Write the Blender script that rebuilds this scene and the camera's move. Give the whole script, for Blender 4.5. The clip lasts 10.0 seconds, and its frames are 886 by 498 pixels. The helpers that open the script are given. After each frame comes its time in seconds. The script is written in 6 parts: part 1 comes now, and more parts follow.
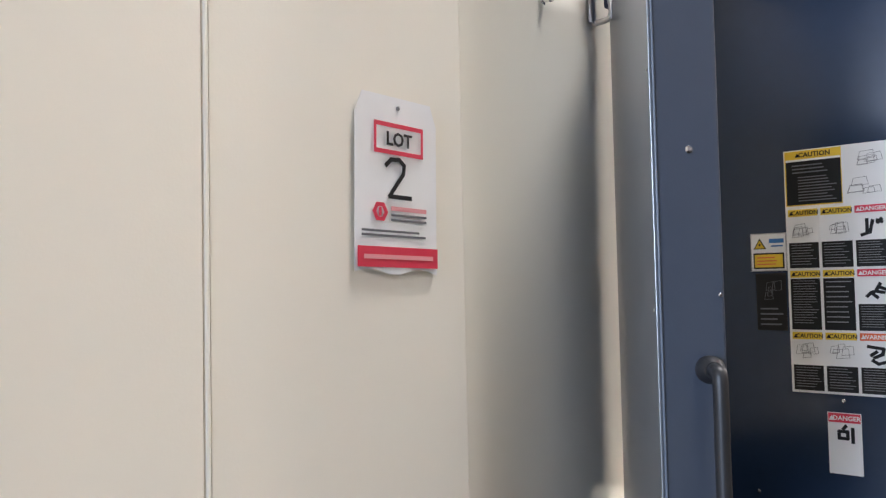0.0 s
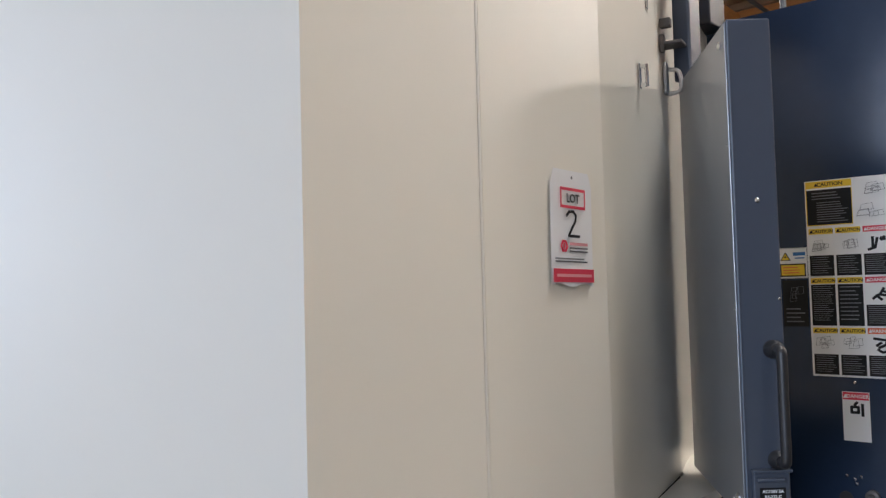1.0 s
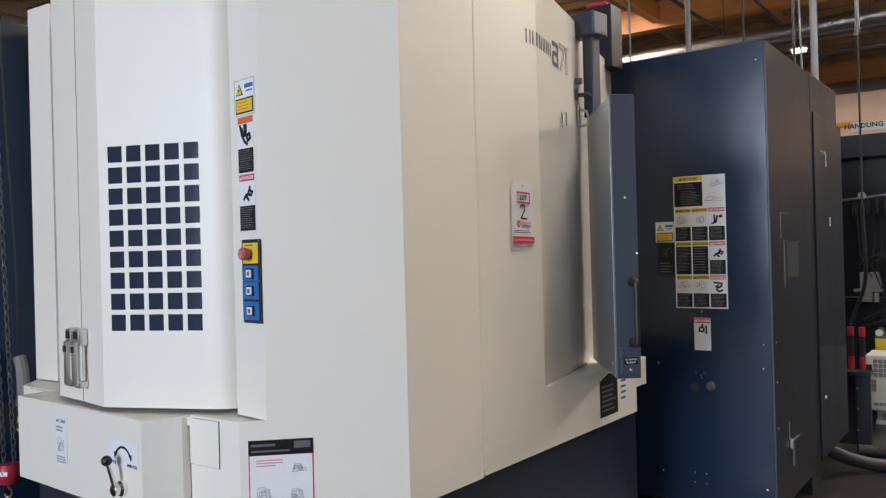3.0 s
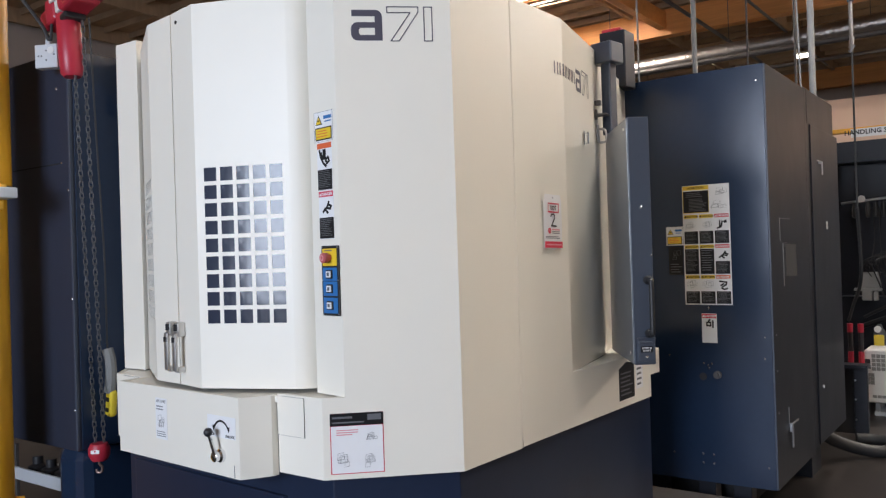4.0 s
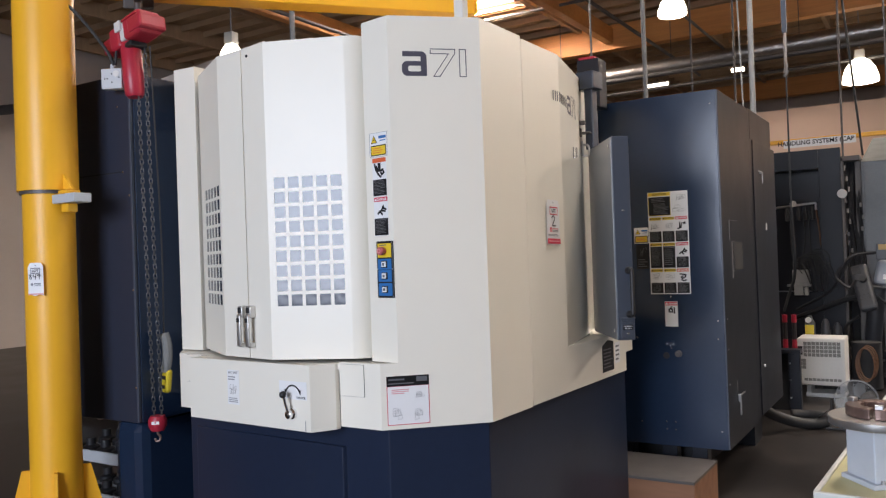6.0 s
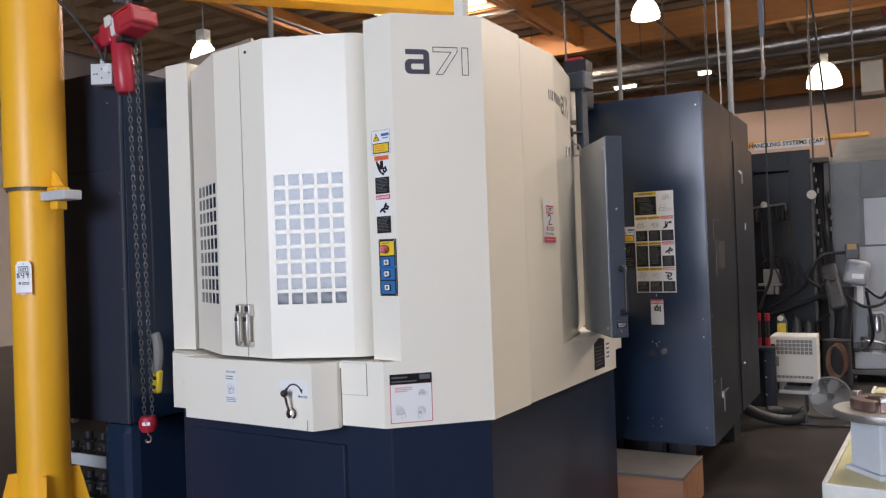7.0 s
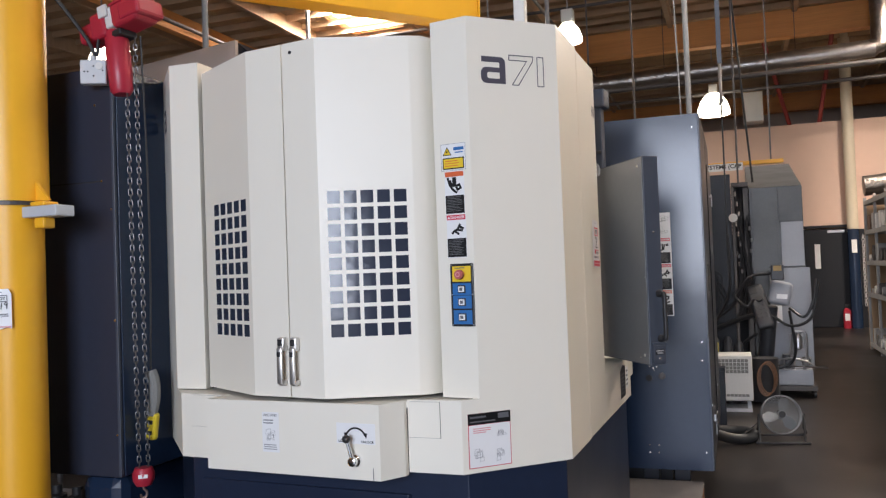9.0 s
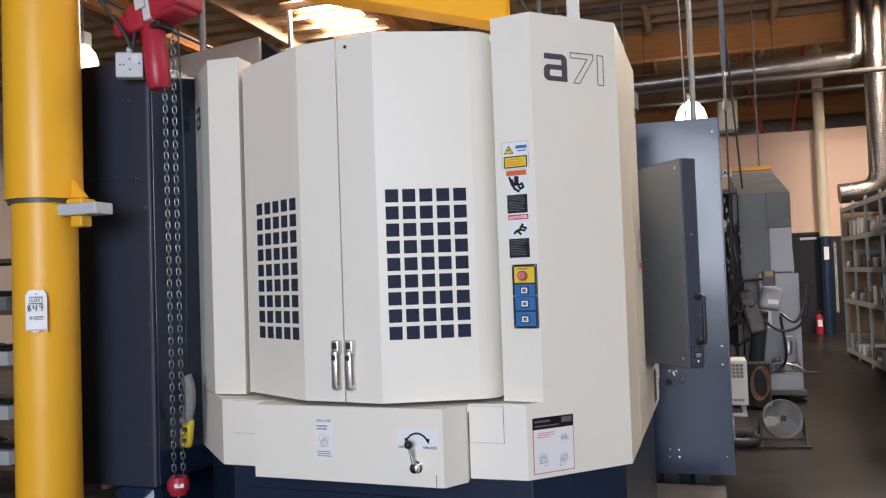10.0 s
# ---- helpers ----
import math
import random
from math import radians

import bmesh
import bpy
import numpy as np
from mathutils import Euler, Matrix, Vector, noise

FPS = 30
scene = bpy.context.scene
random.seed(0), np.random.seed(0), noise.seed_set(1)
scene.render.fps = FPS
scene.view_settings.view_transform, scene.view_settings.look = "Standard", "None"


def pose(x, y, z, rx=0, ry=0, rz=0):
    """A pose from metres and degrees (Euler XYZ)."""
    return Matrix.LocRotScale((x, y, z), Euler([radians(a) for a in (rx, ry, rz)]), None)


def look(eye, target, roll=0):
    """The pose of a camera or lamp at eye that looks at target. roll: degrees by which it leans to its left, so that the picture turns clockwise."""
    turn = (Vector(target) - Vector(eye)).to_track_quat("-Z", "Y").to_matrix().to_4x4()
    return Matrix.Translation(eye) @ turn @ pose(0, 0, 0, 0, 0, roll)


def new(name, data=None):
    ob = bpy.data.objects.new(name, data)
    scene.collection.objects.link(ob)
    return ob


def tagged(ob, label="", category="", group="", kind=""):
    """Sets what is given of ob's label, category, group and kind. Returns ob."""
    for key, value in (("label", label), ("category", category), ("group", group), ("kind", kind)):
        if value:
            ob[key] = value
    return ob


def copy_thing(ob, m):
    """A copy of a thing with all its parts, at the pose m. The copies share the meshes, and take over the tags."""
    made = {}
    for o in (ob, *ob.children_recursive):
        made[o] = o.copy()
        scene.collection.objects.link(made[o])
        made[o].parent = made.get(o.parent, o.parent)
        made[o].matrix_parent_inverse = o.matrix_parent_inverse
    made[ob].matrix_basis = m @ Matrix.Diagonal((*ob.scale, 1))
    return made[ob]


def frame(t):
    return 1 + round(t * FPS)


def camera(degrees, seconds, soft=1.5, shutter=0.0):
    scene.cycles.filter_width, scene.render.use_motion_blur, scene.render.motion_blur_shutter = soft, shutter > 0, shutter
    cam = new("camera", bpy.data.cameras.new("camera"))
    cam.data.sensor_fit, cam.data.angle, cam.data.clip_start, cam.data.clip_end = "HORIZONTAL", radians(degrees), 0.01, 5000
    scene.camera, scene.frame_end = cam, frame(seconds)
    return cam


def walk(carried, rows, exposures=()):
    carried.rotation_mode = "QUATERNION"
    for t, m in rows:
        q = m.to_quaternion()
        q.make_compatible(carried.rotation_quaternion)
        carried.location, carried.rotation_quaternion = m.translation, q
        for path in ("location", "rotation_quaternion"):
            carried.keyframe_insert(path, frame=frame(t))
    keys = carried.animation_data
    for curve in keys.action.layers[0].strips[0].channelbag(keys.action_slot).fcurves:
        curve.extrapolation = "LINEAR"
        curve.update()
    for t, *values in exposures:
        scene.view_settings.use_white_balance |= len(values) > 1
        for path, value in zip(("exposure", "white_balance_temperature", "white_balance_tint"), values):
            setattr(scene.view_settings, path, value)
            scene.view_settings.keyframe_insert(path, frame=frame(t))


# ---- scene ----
cam = camera(57.6, 10.0, soft=1.3)
PATH = [
    (0, (0.06, 0.615, 1.644), (-1.239, 2.134, 1.731), -1.2),
    (0.5, (0.062, 0.292, 1.644), (-1.232, 1.814, 1.734), -1.2),
    (1, (0.175, -0.008, 1.663), (-1.119, 1.515, 1.758), -1.5),
    (1.5, (0.351, -0.272, 1.676), (-0.932, 1.260, 1.764), -1.65),
    (2, (0.532, -0.584, 1.678), (-0.766, 0.936, 1.745), -1.6),
    (2.5, (0.672, -0.875, 1.654), (-0.523, 0.728, 1.678), -1.3),
    (2.7, (0.723, -0.987, 1.645), (-0.437, 0.643, 1.653), -1.4),
    (3.8, (0.903, -1.512, 1.653), (-0.282, 0.099, 1.659), -1.9),
    (4, (0.933, -1.596, 1.654), (-0.244, 0.021, 1.667), -1.8),
    (4.5, (1.036, -1.804, 1.658), (-0.118, -0.17, 1.677), -1.9),
    (5, (1.068, -2.011, 1.645), (-0.055, -0.356, 1.666), -1.8),
    (5.5, (1.039, -2.224, 1.627), (-0.051, -0.547, 1.648), -1.9),
    (7, (0.87, -2.455, 1.614), (-0.111, -0.712, 1.632), -2.0),
    (7.5, (0.69, -2.418, 1.604), (-0.248, -0.651, 1.622), -1.8),
    (8, (0.449, -2.35, 1.599), (-0.44, -0.558, 1.62), -1.3),
    (8.5, (0.23, -2.402, 1.63), (-0.543, -0.558, 1.68), -1.7),
    (9, (-0.03, -2.527, 1.669), (-0.71, -0.647, 1.724), -2.1),
    (9.5, (-0.253, -2.53, 1.641), (-0.899, -0.638, 1.705), -2.1),
    (10, (-0.412, -2.576, 1.659), (-1.005, -0.667, 1.728), -2.0),
]
walk(cam, [(t, look(eye, target, roll)) for t, eye, target, roll in PATH],
     exposures=((0.0, 0.58, 5650, 10), (0.5, 0.34, 5720, 10), (1.0, 0.08, 5780, 10), (1.5, 0.05, 5900, 10), (2.5, 0.03, 5980, 10), (4.0, 0.20, 6080, 10.5), (5.5, 0.17, 6190, 12), (10.0, 0.09, 6310, 12.5)))

# ---- light ----
world = bpy.data.worlds.new("world")
scene.world = world
world.use_nodes = True
wn = world.node_tree
sky = wn.nodes.new("ShaderNodeTexSky")
sky.sky_type = "NISHITA"
sky.sun_disc = False
sky.sun_elevation, sky.sun_rotation = radians(50), radians(200)
wn.nodes["Background"].inputs[1].default_value = 0.12
wn.links.new(sky.outputs[0], wn.nodes["Background"].inputs[0])


def area_lamp(name, eye, target, sx, sy, watts, colour):
    data = bpy.data.lights.new(name, "AREA")
    data.shape, data.size, data.size_y, data.energy, data.color = "RECTANGLE", sx, sy, watts, colour
    ob = new(name, data)
    ob.matrix_world = look(eye, target)
    return ob


# daylight through the loading door behind the camera and through the roof light at x -7; the other roof lights are
# unseen, added as fill
area_lamp("loading_door_daylight", (-0.15, -8.4, 2.75), (-0.15, 0.0, 2.1), 3.6, 3.2, 610, (0.81, 0.875, 1.0))
for sx, sy, watts, tint in ((-7.0, 12.0, 950, (1.0, 0.86, 0.72)), (0.7, 2.9, 175, (1.0, 0.92, 0.82)), (4.5, -2.0, 60, (1.0, 0.92, 0.82)), (4.5, 12.0, 1250, (1.0, 0.86, 0.72)), (6.6, 6.6, 260, (1.0, 0.88, 0.75))):
    area_lamp("roof_light_and_fill", (sx, sy, 6.83), (sx, sy, 0.0), 1.1, 2.2, watts, tint)


# ---- materials ----
def material(name, colour, rough=0.5, metal=0.0, spread=0.08, grain=40.0, bump=0.05, stain=0.0, stain_colour=None,
             stain_scale=2.5, rough_spread=0.08, coat=0.0, emit=0.0, stretch=(1, 1, 1), bump_scale=None, spec=0.5, relief=0.004):
    m = bpy.data.materials.new(name)
    m.use_nodes = True
    nt = m.node_tree
    nodes, links = nt.nodes, nt.links
    b = nodes["Principled BSDF"]
    co = nodes.new("ShaderNodeTexCoord")
    mp = nodes.new("ShaderNodeMapping")
    mp.inputs["Scale"].default_value = stretch
    links.new(co.outputs["Object"], mp.inputs[0])
    fine = nodes.new("ShaderNodeTexNoise")
    fine.inputs["Scale"].default_value, fine.inputs["Detail"].default_value = grain, 5
    broad = nodes.new("ShaderNodeTexNoise")
    broad.inputs["Scale"].default_value, broad.inputs["Detail"].default_value = stain_scale, 3
    for n in (fine, broad):
        links.new(mp.outputs[0], n.inputs["Vector"])
    dark = [c * (1 - spread) for c in colour] + [1]
    light = [min(1, c * (1 + spread)) for c in colour] + [1]
    ramp = nodes.new("ShaderNodeMix")
    ramp.data_type = "RGBA"
    ramp.inputs[6].default_value, ramp.inputs[7].default_value = dark, light
    links.new(fine.outputs[0], ramp.inputs[0])
    out = ramp.outputs[2]
    if stain > 0:
        lim = nodes.new("ShaderNodeMapRange")
        lim.interpolation_type = "SMOOTHSTEP"
        lim.inputs[1].default_value, lim.inputs[2].default_value, lim.inputs[4].default_value = 0.38, 0.74, stain
        links.new(broad.outputs[0], lim.inputs[0])
        mx = nodes.new("ShaderNodeMix")
        mx.data_type = "RGBA"
        mx.inputs[7].default_value = [*(stain_colour or [c * 0.6 for c in colour]), 1]
        links.new(lim.outputs[0], mx.inputs[0])
        links.new(out, mx.inputs[6])
        out = mx.outputs[2]
    links.new(out, b.inputs["Base Color"])
    rr = nodes.new("ShaderNodeMapRange")
    low, high = max(0.02, rough - rough_spread), min(1, rough + rough_spread)
    if low < 0.285 and high > 0.265:
        low, high = (0.285, max(high, 0.33)) if rough >= 0.27 else (min(low, 0.22), 0.262)
    rr.inputs[3].default_value, rr.inputs[4].default_value = low, high
    links.new(broad.outputs[0], rr.inputs[0])
    links.new(rr.outputs[0], b.inputs["Roughness"])
    b.inputs["Metallic"].default_value = metal
    b.inputs["Coat Weight"].default_value = coat
    b.inputs["Specular IOR Level"].default_value = spec
    if bump > 0:
        bp = nodes.new("ShaderNodeBump")
        bp.inputs["Strength"].default_value, bp.inputs["Distance"].default_value = bump, relief
        src = fine
        if bump_scale:
            src = nodes.new("ShaderNodeTexNoise")
            src.inputs["Scale"].default_value = bump_scale
            links.new(mp.outputs[0], src.inputs["Vector"])
        links.new(src.outputs[0], bp.inputs["Height"])
        links.new(bp.outputs[0], b.inputs["Normal"])
    if emit > 0:
        b.inputs["Emission Color"].default_value = [*colour, 1]
        b.inputs["Emission Strength"].default_value = emit
    return m


M = {}
M["cream"] = material("cream_enamel", (0.83, 0.792, 0.695), 0.40, spread=0.015, grain=7, bump=0.03, bump_scale=260, stain_scale=1.3, rough_spread=0.05, coat=0.0)
M["cream_gloss"] = material("glossy_cream_enamel", (0.83, 0.792, 0.695), 0.34, spread=0.015, grain=7, bump=0.02, bump_scale=260, rough_spread=0.04, coat=0.1)
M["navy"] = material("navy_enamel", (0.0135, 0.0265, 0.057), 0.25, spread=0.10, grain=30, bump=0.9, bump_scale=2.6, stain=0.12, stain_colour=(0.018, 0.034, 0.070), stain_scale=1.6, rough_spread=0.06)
# navy of the plinth, set apart, with random paler patches
M["navy_base"] = material("navy_plinth_enamel", (0.014, 0.022, 0.047), 0.33, spread=0.12, grain=24, bump=0.5, bump_scale=3, stain=0.2, stain_colour=(0.024, 0.032, 0.055), stain_scale=2.2, rough_spread=0.05)
# set darker and greyer than the navy of the cabinet front
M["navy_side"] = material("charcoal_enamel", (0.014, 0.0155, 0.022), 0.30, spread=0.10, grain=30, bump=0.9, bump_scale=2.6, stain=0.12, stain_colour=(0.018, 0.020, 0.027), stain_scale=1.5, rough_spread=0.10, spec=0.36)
M["plum"] = material("dark_navy_enamel", (0.027, 0.032, 0.052), 0.36, spread=0.10, grain=30, bump=0.9, bump_scale=2.6, stain=0.1, stain_colour=(0.024, 0.024, 0.036), stain_scale=1.2, rough_spread=0.10)
M["slate"] = material("slate_enamel", (0.056, 0.067, 0.092), 0.34, spread=0.06, grain=30, bump=0.04, bump_scale=240, stain=0.08, stain_scale=2.0)
# slate made lighter, for the pendant's pale edge line
M["slate_edge"] = material("pale_slate_edge", (0.13, 0.155, 0.20), 0.35, spread=0.1, bump=0)
M["grey_panel"] = material("bare_grey_sheet", (0.27, 0.28, 0.295), 0.32, 0.6, spread=0.04, grain=30, bump=0.02, bump_scale=240, stain=0.2, stain_colour=(0.25, 0.25, 0.245), stain_scale=1.5)
M["faded_red"] = material("faded_red_plastic", (0.50, 0.12, 0.12), 0.45, spread=0.05, bump=0)
# near-black: shade painted into gaps and hollows, also a few black parts
M["core"] = material("gap_shade_black", (0.02, 0.02, 0.022), 0.8, bump=0)
M["glass"] = material("smoked_window", (0.026, 0.034, 0.058), 0.10, spread=0.05, bump=0.25, bump_scale=9, rough_spread=0.04, spec=0.38)
M["steel"] = material("brushed_steel", (0.55, 0.55, 0.56), 0.32, 1.0, spread=0.08, grain=90, bump=0.05)
M["chrome"] = material("chrome", (0.78, 0.78, 0.79), 0.16, 1.0, spread=0.03, bump=0)
M["zinc"] = material("galvanised_sheet", (0.42, 0.39, 0.365), 0.34, 1.0, spread=0.16, grain=14, bump=0.9, bump_scale=14, stain=0.4, stain_scale=4, relief=0.012)
M["foil"] = material("crumpled_duct_foil", (0.26, 0.235, 0.21), 0.36, 1.0, spread=0.35, grain=9, bump=1.0, bump_scale=22, stain=0.3, stain_scale=4, relief=0.012)
M["black"] = material("black_plastic", (0.018, 0.018, 0.02), 0.45, bump=0.03)
M["rubber"] = material("grey_rubber", (0.022, 0.022, 0.023), 0.6, bump=0.05)
M["ink"] = material("black_print", (0.010, 0.010, 0.011), 0.45, spread=0.03, bump=0, spec=0.25)
M["print"] = material("grey_print", (0.13, 0.13, 0.14), 0.5, spread=0.05, bump=0)
M["faint_print"] = material("pale_print", (0.24, 0.24, 0.25), 0.5, spread=0.05, bump=0)
M["emblem"] = material("dark_violet_vinyl", (0.075, 0.070, 0.095), 0.4, spread=0.03, bump=0)
M["paper"] = material("white_label", (0.82, 0.82, 0.82), 0.45, spread=0.02, bump=0)
M["l_yellow"] = material("yellow_print", (0.80, 0.56, 0.03), 0.45, spread=0.03, bump=0)
M["l_red"] = material("red_print", (0.62, 0.03, 0.07), 0.45, spread=0.03, bump=0)
M["l_pink"] = material("worn_red_print", (0.70, 0.30, 0.32), 0.45, spread=0.03, bump=0)
M["l_orange"] = material("orange_print", (0.70, 0.13, 0.04), 0.45, spread=0.03, bump=0)
M["l_blue"] = material("blue_panel", (0.035, 0.16, 0.42), 0.4, spread=0.04, bump=0.02)
M["yellow"] = material("crane_yellow_paint", (0.90, 0.46, 0.020), 0.42, spread=0.04, grain=12, bump=0.06, bump_scale=60, stain=0.18, stain_colour=(0.76, 0.33, 0.015), stain_scale=3, coat=0.05)
M["red"] = material("hoist_red_paint", (0.42, 0.022, 0.045), 0.38, spread=0.06, bump=0.05, stain=0.3, stain_colour=(0.25, 0.02, 0.03))
M["chain"] = material("blackened_chain", (0.15, 0.15, 0.155), 0.36, 0.8, spread=0.2, bump=0.05)
M["yellow_plastic"] = material("yellow_plastic", (0.72, 0.55, 0.03), 0.4, bump=0.02)
M["strap"] = material("grey_sleeve", (0.22, 0.22, 0.21), 0.8, spread=0.15, grain=120, bump=0.1)
M["grey_box"] = material("light_grey_casting", (0.52, 0.54, 0.56), 0.45, spread=0.04, bump=0.04)
M["ply"] = material("weathered_plywood", (0.27, 0.125, 0.06), 0.6, spread=0.25, grain=5, bump=0.15, stain=0.5, stain_colour=(0.16, 0.07, 0.035), stretch=(1, 6, 6))
M["ply_top"] = material("worn_plywood_top", (0.095, 0.083, 0.076), 0.6, spread=0.15, grain=12, bump=0.1, stain=0.6, stain_colour=(0.07, 0.063, 0.058), stain_scale=4)
M["floor"] = material("polished_concrete", (0.018, 0.0155, 0.0145), 0.36, spread=0.28, grain=13, bump=0.05, stain=0.8, stain_colour=(0.047, 0.040, 0.036), stain_scale=1.5, rough_spread=0.07, spec=0.22)
M["wall"] = material("painted_block_wall", (0.60, 0.52, 0.46), 0.75, spread=0.04, grain=6, bump=0.05, stain=0.3, stain_colour=(0.52, 0.44, 0.38), stain_scale=0.6)
M["peach"] = material("peach_wallboard", (0.75, 0.545, 0.43), 0.8, spread=0.03, grain=5, bump=0.03, stain=0.2, stain_colour=(0.69, 0.49, 0.375), stain_scale=0.5)
M["deck"] = material("roof_plywood", (0.44, 0.30, 0.18), 0.7, spread=0.25, grain=3, bump=0.1, stain=0.6, stain_colour=(0.42, 0.28, 0.16), stain_scale=0.5, stretch=(1, 4, 1))
M["glulam"] = material("glulam_timber", (0.64, 0.28, 0.075), 0.55, spread=0.2, grain=7, bump=0.1, stain=0.5, stain_colour=(0.50, 0.20, 0.055), stain_scale=1.5, stretch=(0.4, 4, 8))
M["lamp"] = material("lit_acrylic", (1.0, 0.90, 0.70), 0.4, bump=0, spread=0.01, emit=6.5)
M["skylight"] = material("lit_roof_light", (1.0, 0.93, 0.82), 0.4, bump=0, spread=0.01, emit=7.0)
M["pipe"] = material("dark_pipe", (0.10, 0.09, 0.085), 0.5, 0.3, bump=0.05)
M["red_pipe"] = material("sprinkler_red", (0.28, 0.04, 0.03), 0.5, bump=0.03)
M["cream_pipe"] = material("cream_pipe_paint", (0.68, 0.60, 0.45), 0.5, spread=0.05, bump=0.03)
M["far_grey"] = material("grey_machine_paint", (0.088, 0.092, 0.096), 0.42, spread=0.15, bump=0.04, stain=0.5, stain_colour=(0.048, 0.050, 0.054), stain_scale=3)
M["far_light"] = material("light_grey_machine_paint", (0.36, 0.375, 0.41), 0.42, spread=0.06, bump=0.04, stain=0.45, stain_colour=(0.28, 0.29, 0.32), stain_scale=2.4)
M["ivory"] = material("ivory_plastic", (0.65, 0.645, 0.62), 0.5, spread=0.04, bump=0.03, stain=0.3, stain_colour=(0.56, 0.55, 0.52), stain_scale=4)
M["vent"] = material("shadowed_grille", (0.20, 0.20, 0.19), 0.6, bump=0.02)
M["hose_tan"] = material("tan_air_hose", (0.14, 0.068, 0.034), 0.5, bump=0.03)
M["rack"] = material("grey_rack_enamel", (0.30, 0.30, 0.295), 0.5, spread=0.08, bump=0.05, stain=0.4, stain_scale=3)
M["brown"] = material("brown_shelf", (0.16, 0.10, 0.07), 0.7, spread=0.2, bump=0.06)
M["cream_top"] = material("yellowed_bench_top", (0.60, 0.57, 0.32), 0.45, spread=0.08, grain=20, bump=0.06, stain=0.6, stain_colour=(0.42, 0.38, 0.20), stain_scale=5)
M["white_edge"] = material("chipped_white_edge", (0.62, 0.62, 0.58), 0.5, spread=0.08, bump=0.06, stain=0.4, stain_scale=8)
M["stand"] = material("pale_blue_painted_steel", (0.56, 0.60, 0.66), 0.4, spread=0.04, bump=0.03, stain=0.2)
M["jaw"] = material("oxidised_jaw_steel", (0.20, 0.135, 0.115), 0.35, 0.7, spread=0.2, bump=0.06)
M["wheel"] = material("machined_aluminium", (0.62, 0.60, 0.57), 0.35, 0.9, spread=0.08, bump=0.04)
M["fan_guard"] = material("fan_wire_grey", (0.32, 0.33, 0.34), 0.45, 0.3, bump=0)
M["fan_blade"] = material("fan_blade_grey", (0.20, 0.21, 0.22), 0.4, 0.3, bump=0)
M["far_dark"] = material("dark_navy_machine_paint", (0.008, 0.010, 0.016), 0.42, spread=0.1, bump=0.05, stain=0.4, stain_colour=(0.016, 0.018, 0.024), stain_scale=2, spec=0.35)
M["amber"] = material("dull_amber_plastic", (0.36, 0.23, 0.07), 0.5, spread=0.08, bump=0.02)
M["console"] = material("dark_console_plastic", (0.040, 0.042, 0.048), 0.42, spread=0.1, bump=0.04)
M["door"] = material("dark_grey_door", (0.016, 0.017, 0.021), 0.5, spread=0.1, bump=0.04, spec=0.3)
M["tape_lamp"] = material("white_chain_link", (0.7, 0.7, 0.68), 0.5, bump=0)

# ---- building helpers ----
ORIGIN = {}


def thing(name, at, label, category, group="", kind=""):
    ob = new(name)
    ob.location = at
    ORIGIN[ob.name] = Vector(at)
    return tagged(ob, label, category, group, kind)


def solo(name, bm, mat, at, label, category="", group="", kind="", smooth=False):
    bmesh.ops.translate(bm, verts=bm.verts, vec=-Vector(at))
    me = bpy.data.meshes.new(name)
    bm.to_mesh(me)
    bm.free()
    me.materials.append(mat)
    if smooth:
        shade(me)
    ob = new(name, me)
    ob.location = at
    ORIGIN[ob.name] = Vector(at)
    return tagged(ob, label, category, group, kind)


def shade(me):
    for p in me.polygons:
        p.use_smooth = True
    me.set_sharp_from_angle(angle=radians(35))


def part(name, bm, mat, parent, label="", smooth=False):
    o = ORIGIN[parent.name]
    bmesh.ops.translate(bm, verts=bm.verts, vec=-o)
    me = bpy.data.meshes.new(name)
    bm.to_mesh(me)
    bm.free()
    me.materials.append(mat)
    if smooth:
        shade(me)
    ob = new(name, me)
    ob.parent = parent
    ORIGIN[ob.name] = o
    return tagged(ob, label)


def piece(name, me, parent, m):
    ob = new(name, me)
    ob.parent = parent
    ob.matrix_local = Matrix.Translation(-ORIGIN[parent.name]) @ m
    return ob


def mesh_of(name, bm, mat, smooth=False):
    me = bpy.data.meshes.new(name)
    bm.to_mesh(me)
    bm.free()
    me.materials.append(mat)
    if smooth:
        shade(me)
    return me


def box(x0, x1, y0, y1, z0, z1, bevel=0.0, seg=2):
    bm = bmesh.new()
    bmesh.ops.create_cube(bm, size=1)
    for v in bm.verts:
        v.co = Vector(((x0 + x1) / 2 + v.co.x * (x1 - x0), (y0 + y1) / 2 + v.co.y * (y1 - y0), (z0 + z1) / 2 + v.co.z * (z1 - z0)))
    if bevel > 0:
        bmesh.ops.bevel(bm, geom=bm.edges[:], offset=bevel, segments=seg, affect="EDGES", profile=0.5)
    return bm


def prism(poly, z0, z1, bevel=0.0):
    bm = bmesh.new()
    low = [bm.verts.new((x, y, z0)) for x, y in poly]
    high = [bm.verts.new((x, y, z1)) for x, y in poly]
    n = len(poly)
    bm.faces.new(low[::-1])
    bm.faces.new(high)
    for i in range(n):
        bm.faces.new((low[i], low[(i + 1) % n], high[(i + 1) % n], high[i]))
    bmesh.ops.recalc_face_normals(bm, faces=bm.faces[:])
    if bevel > 0:
        bmesh.ops.bevel(bm, geom=bm.edges[:], offset=bevel, segments=2, affect="EDGES", profile=0.5)
    return bm


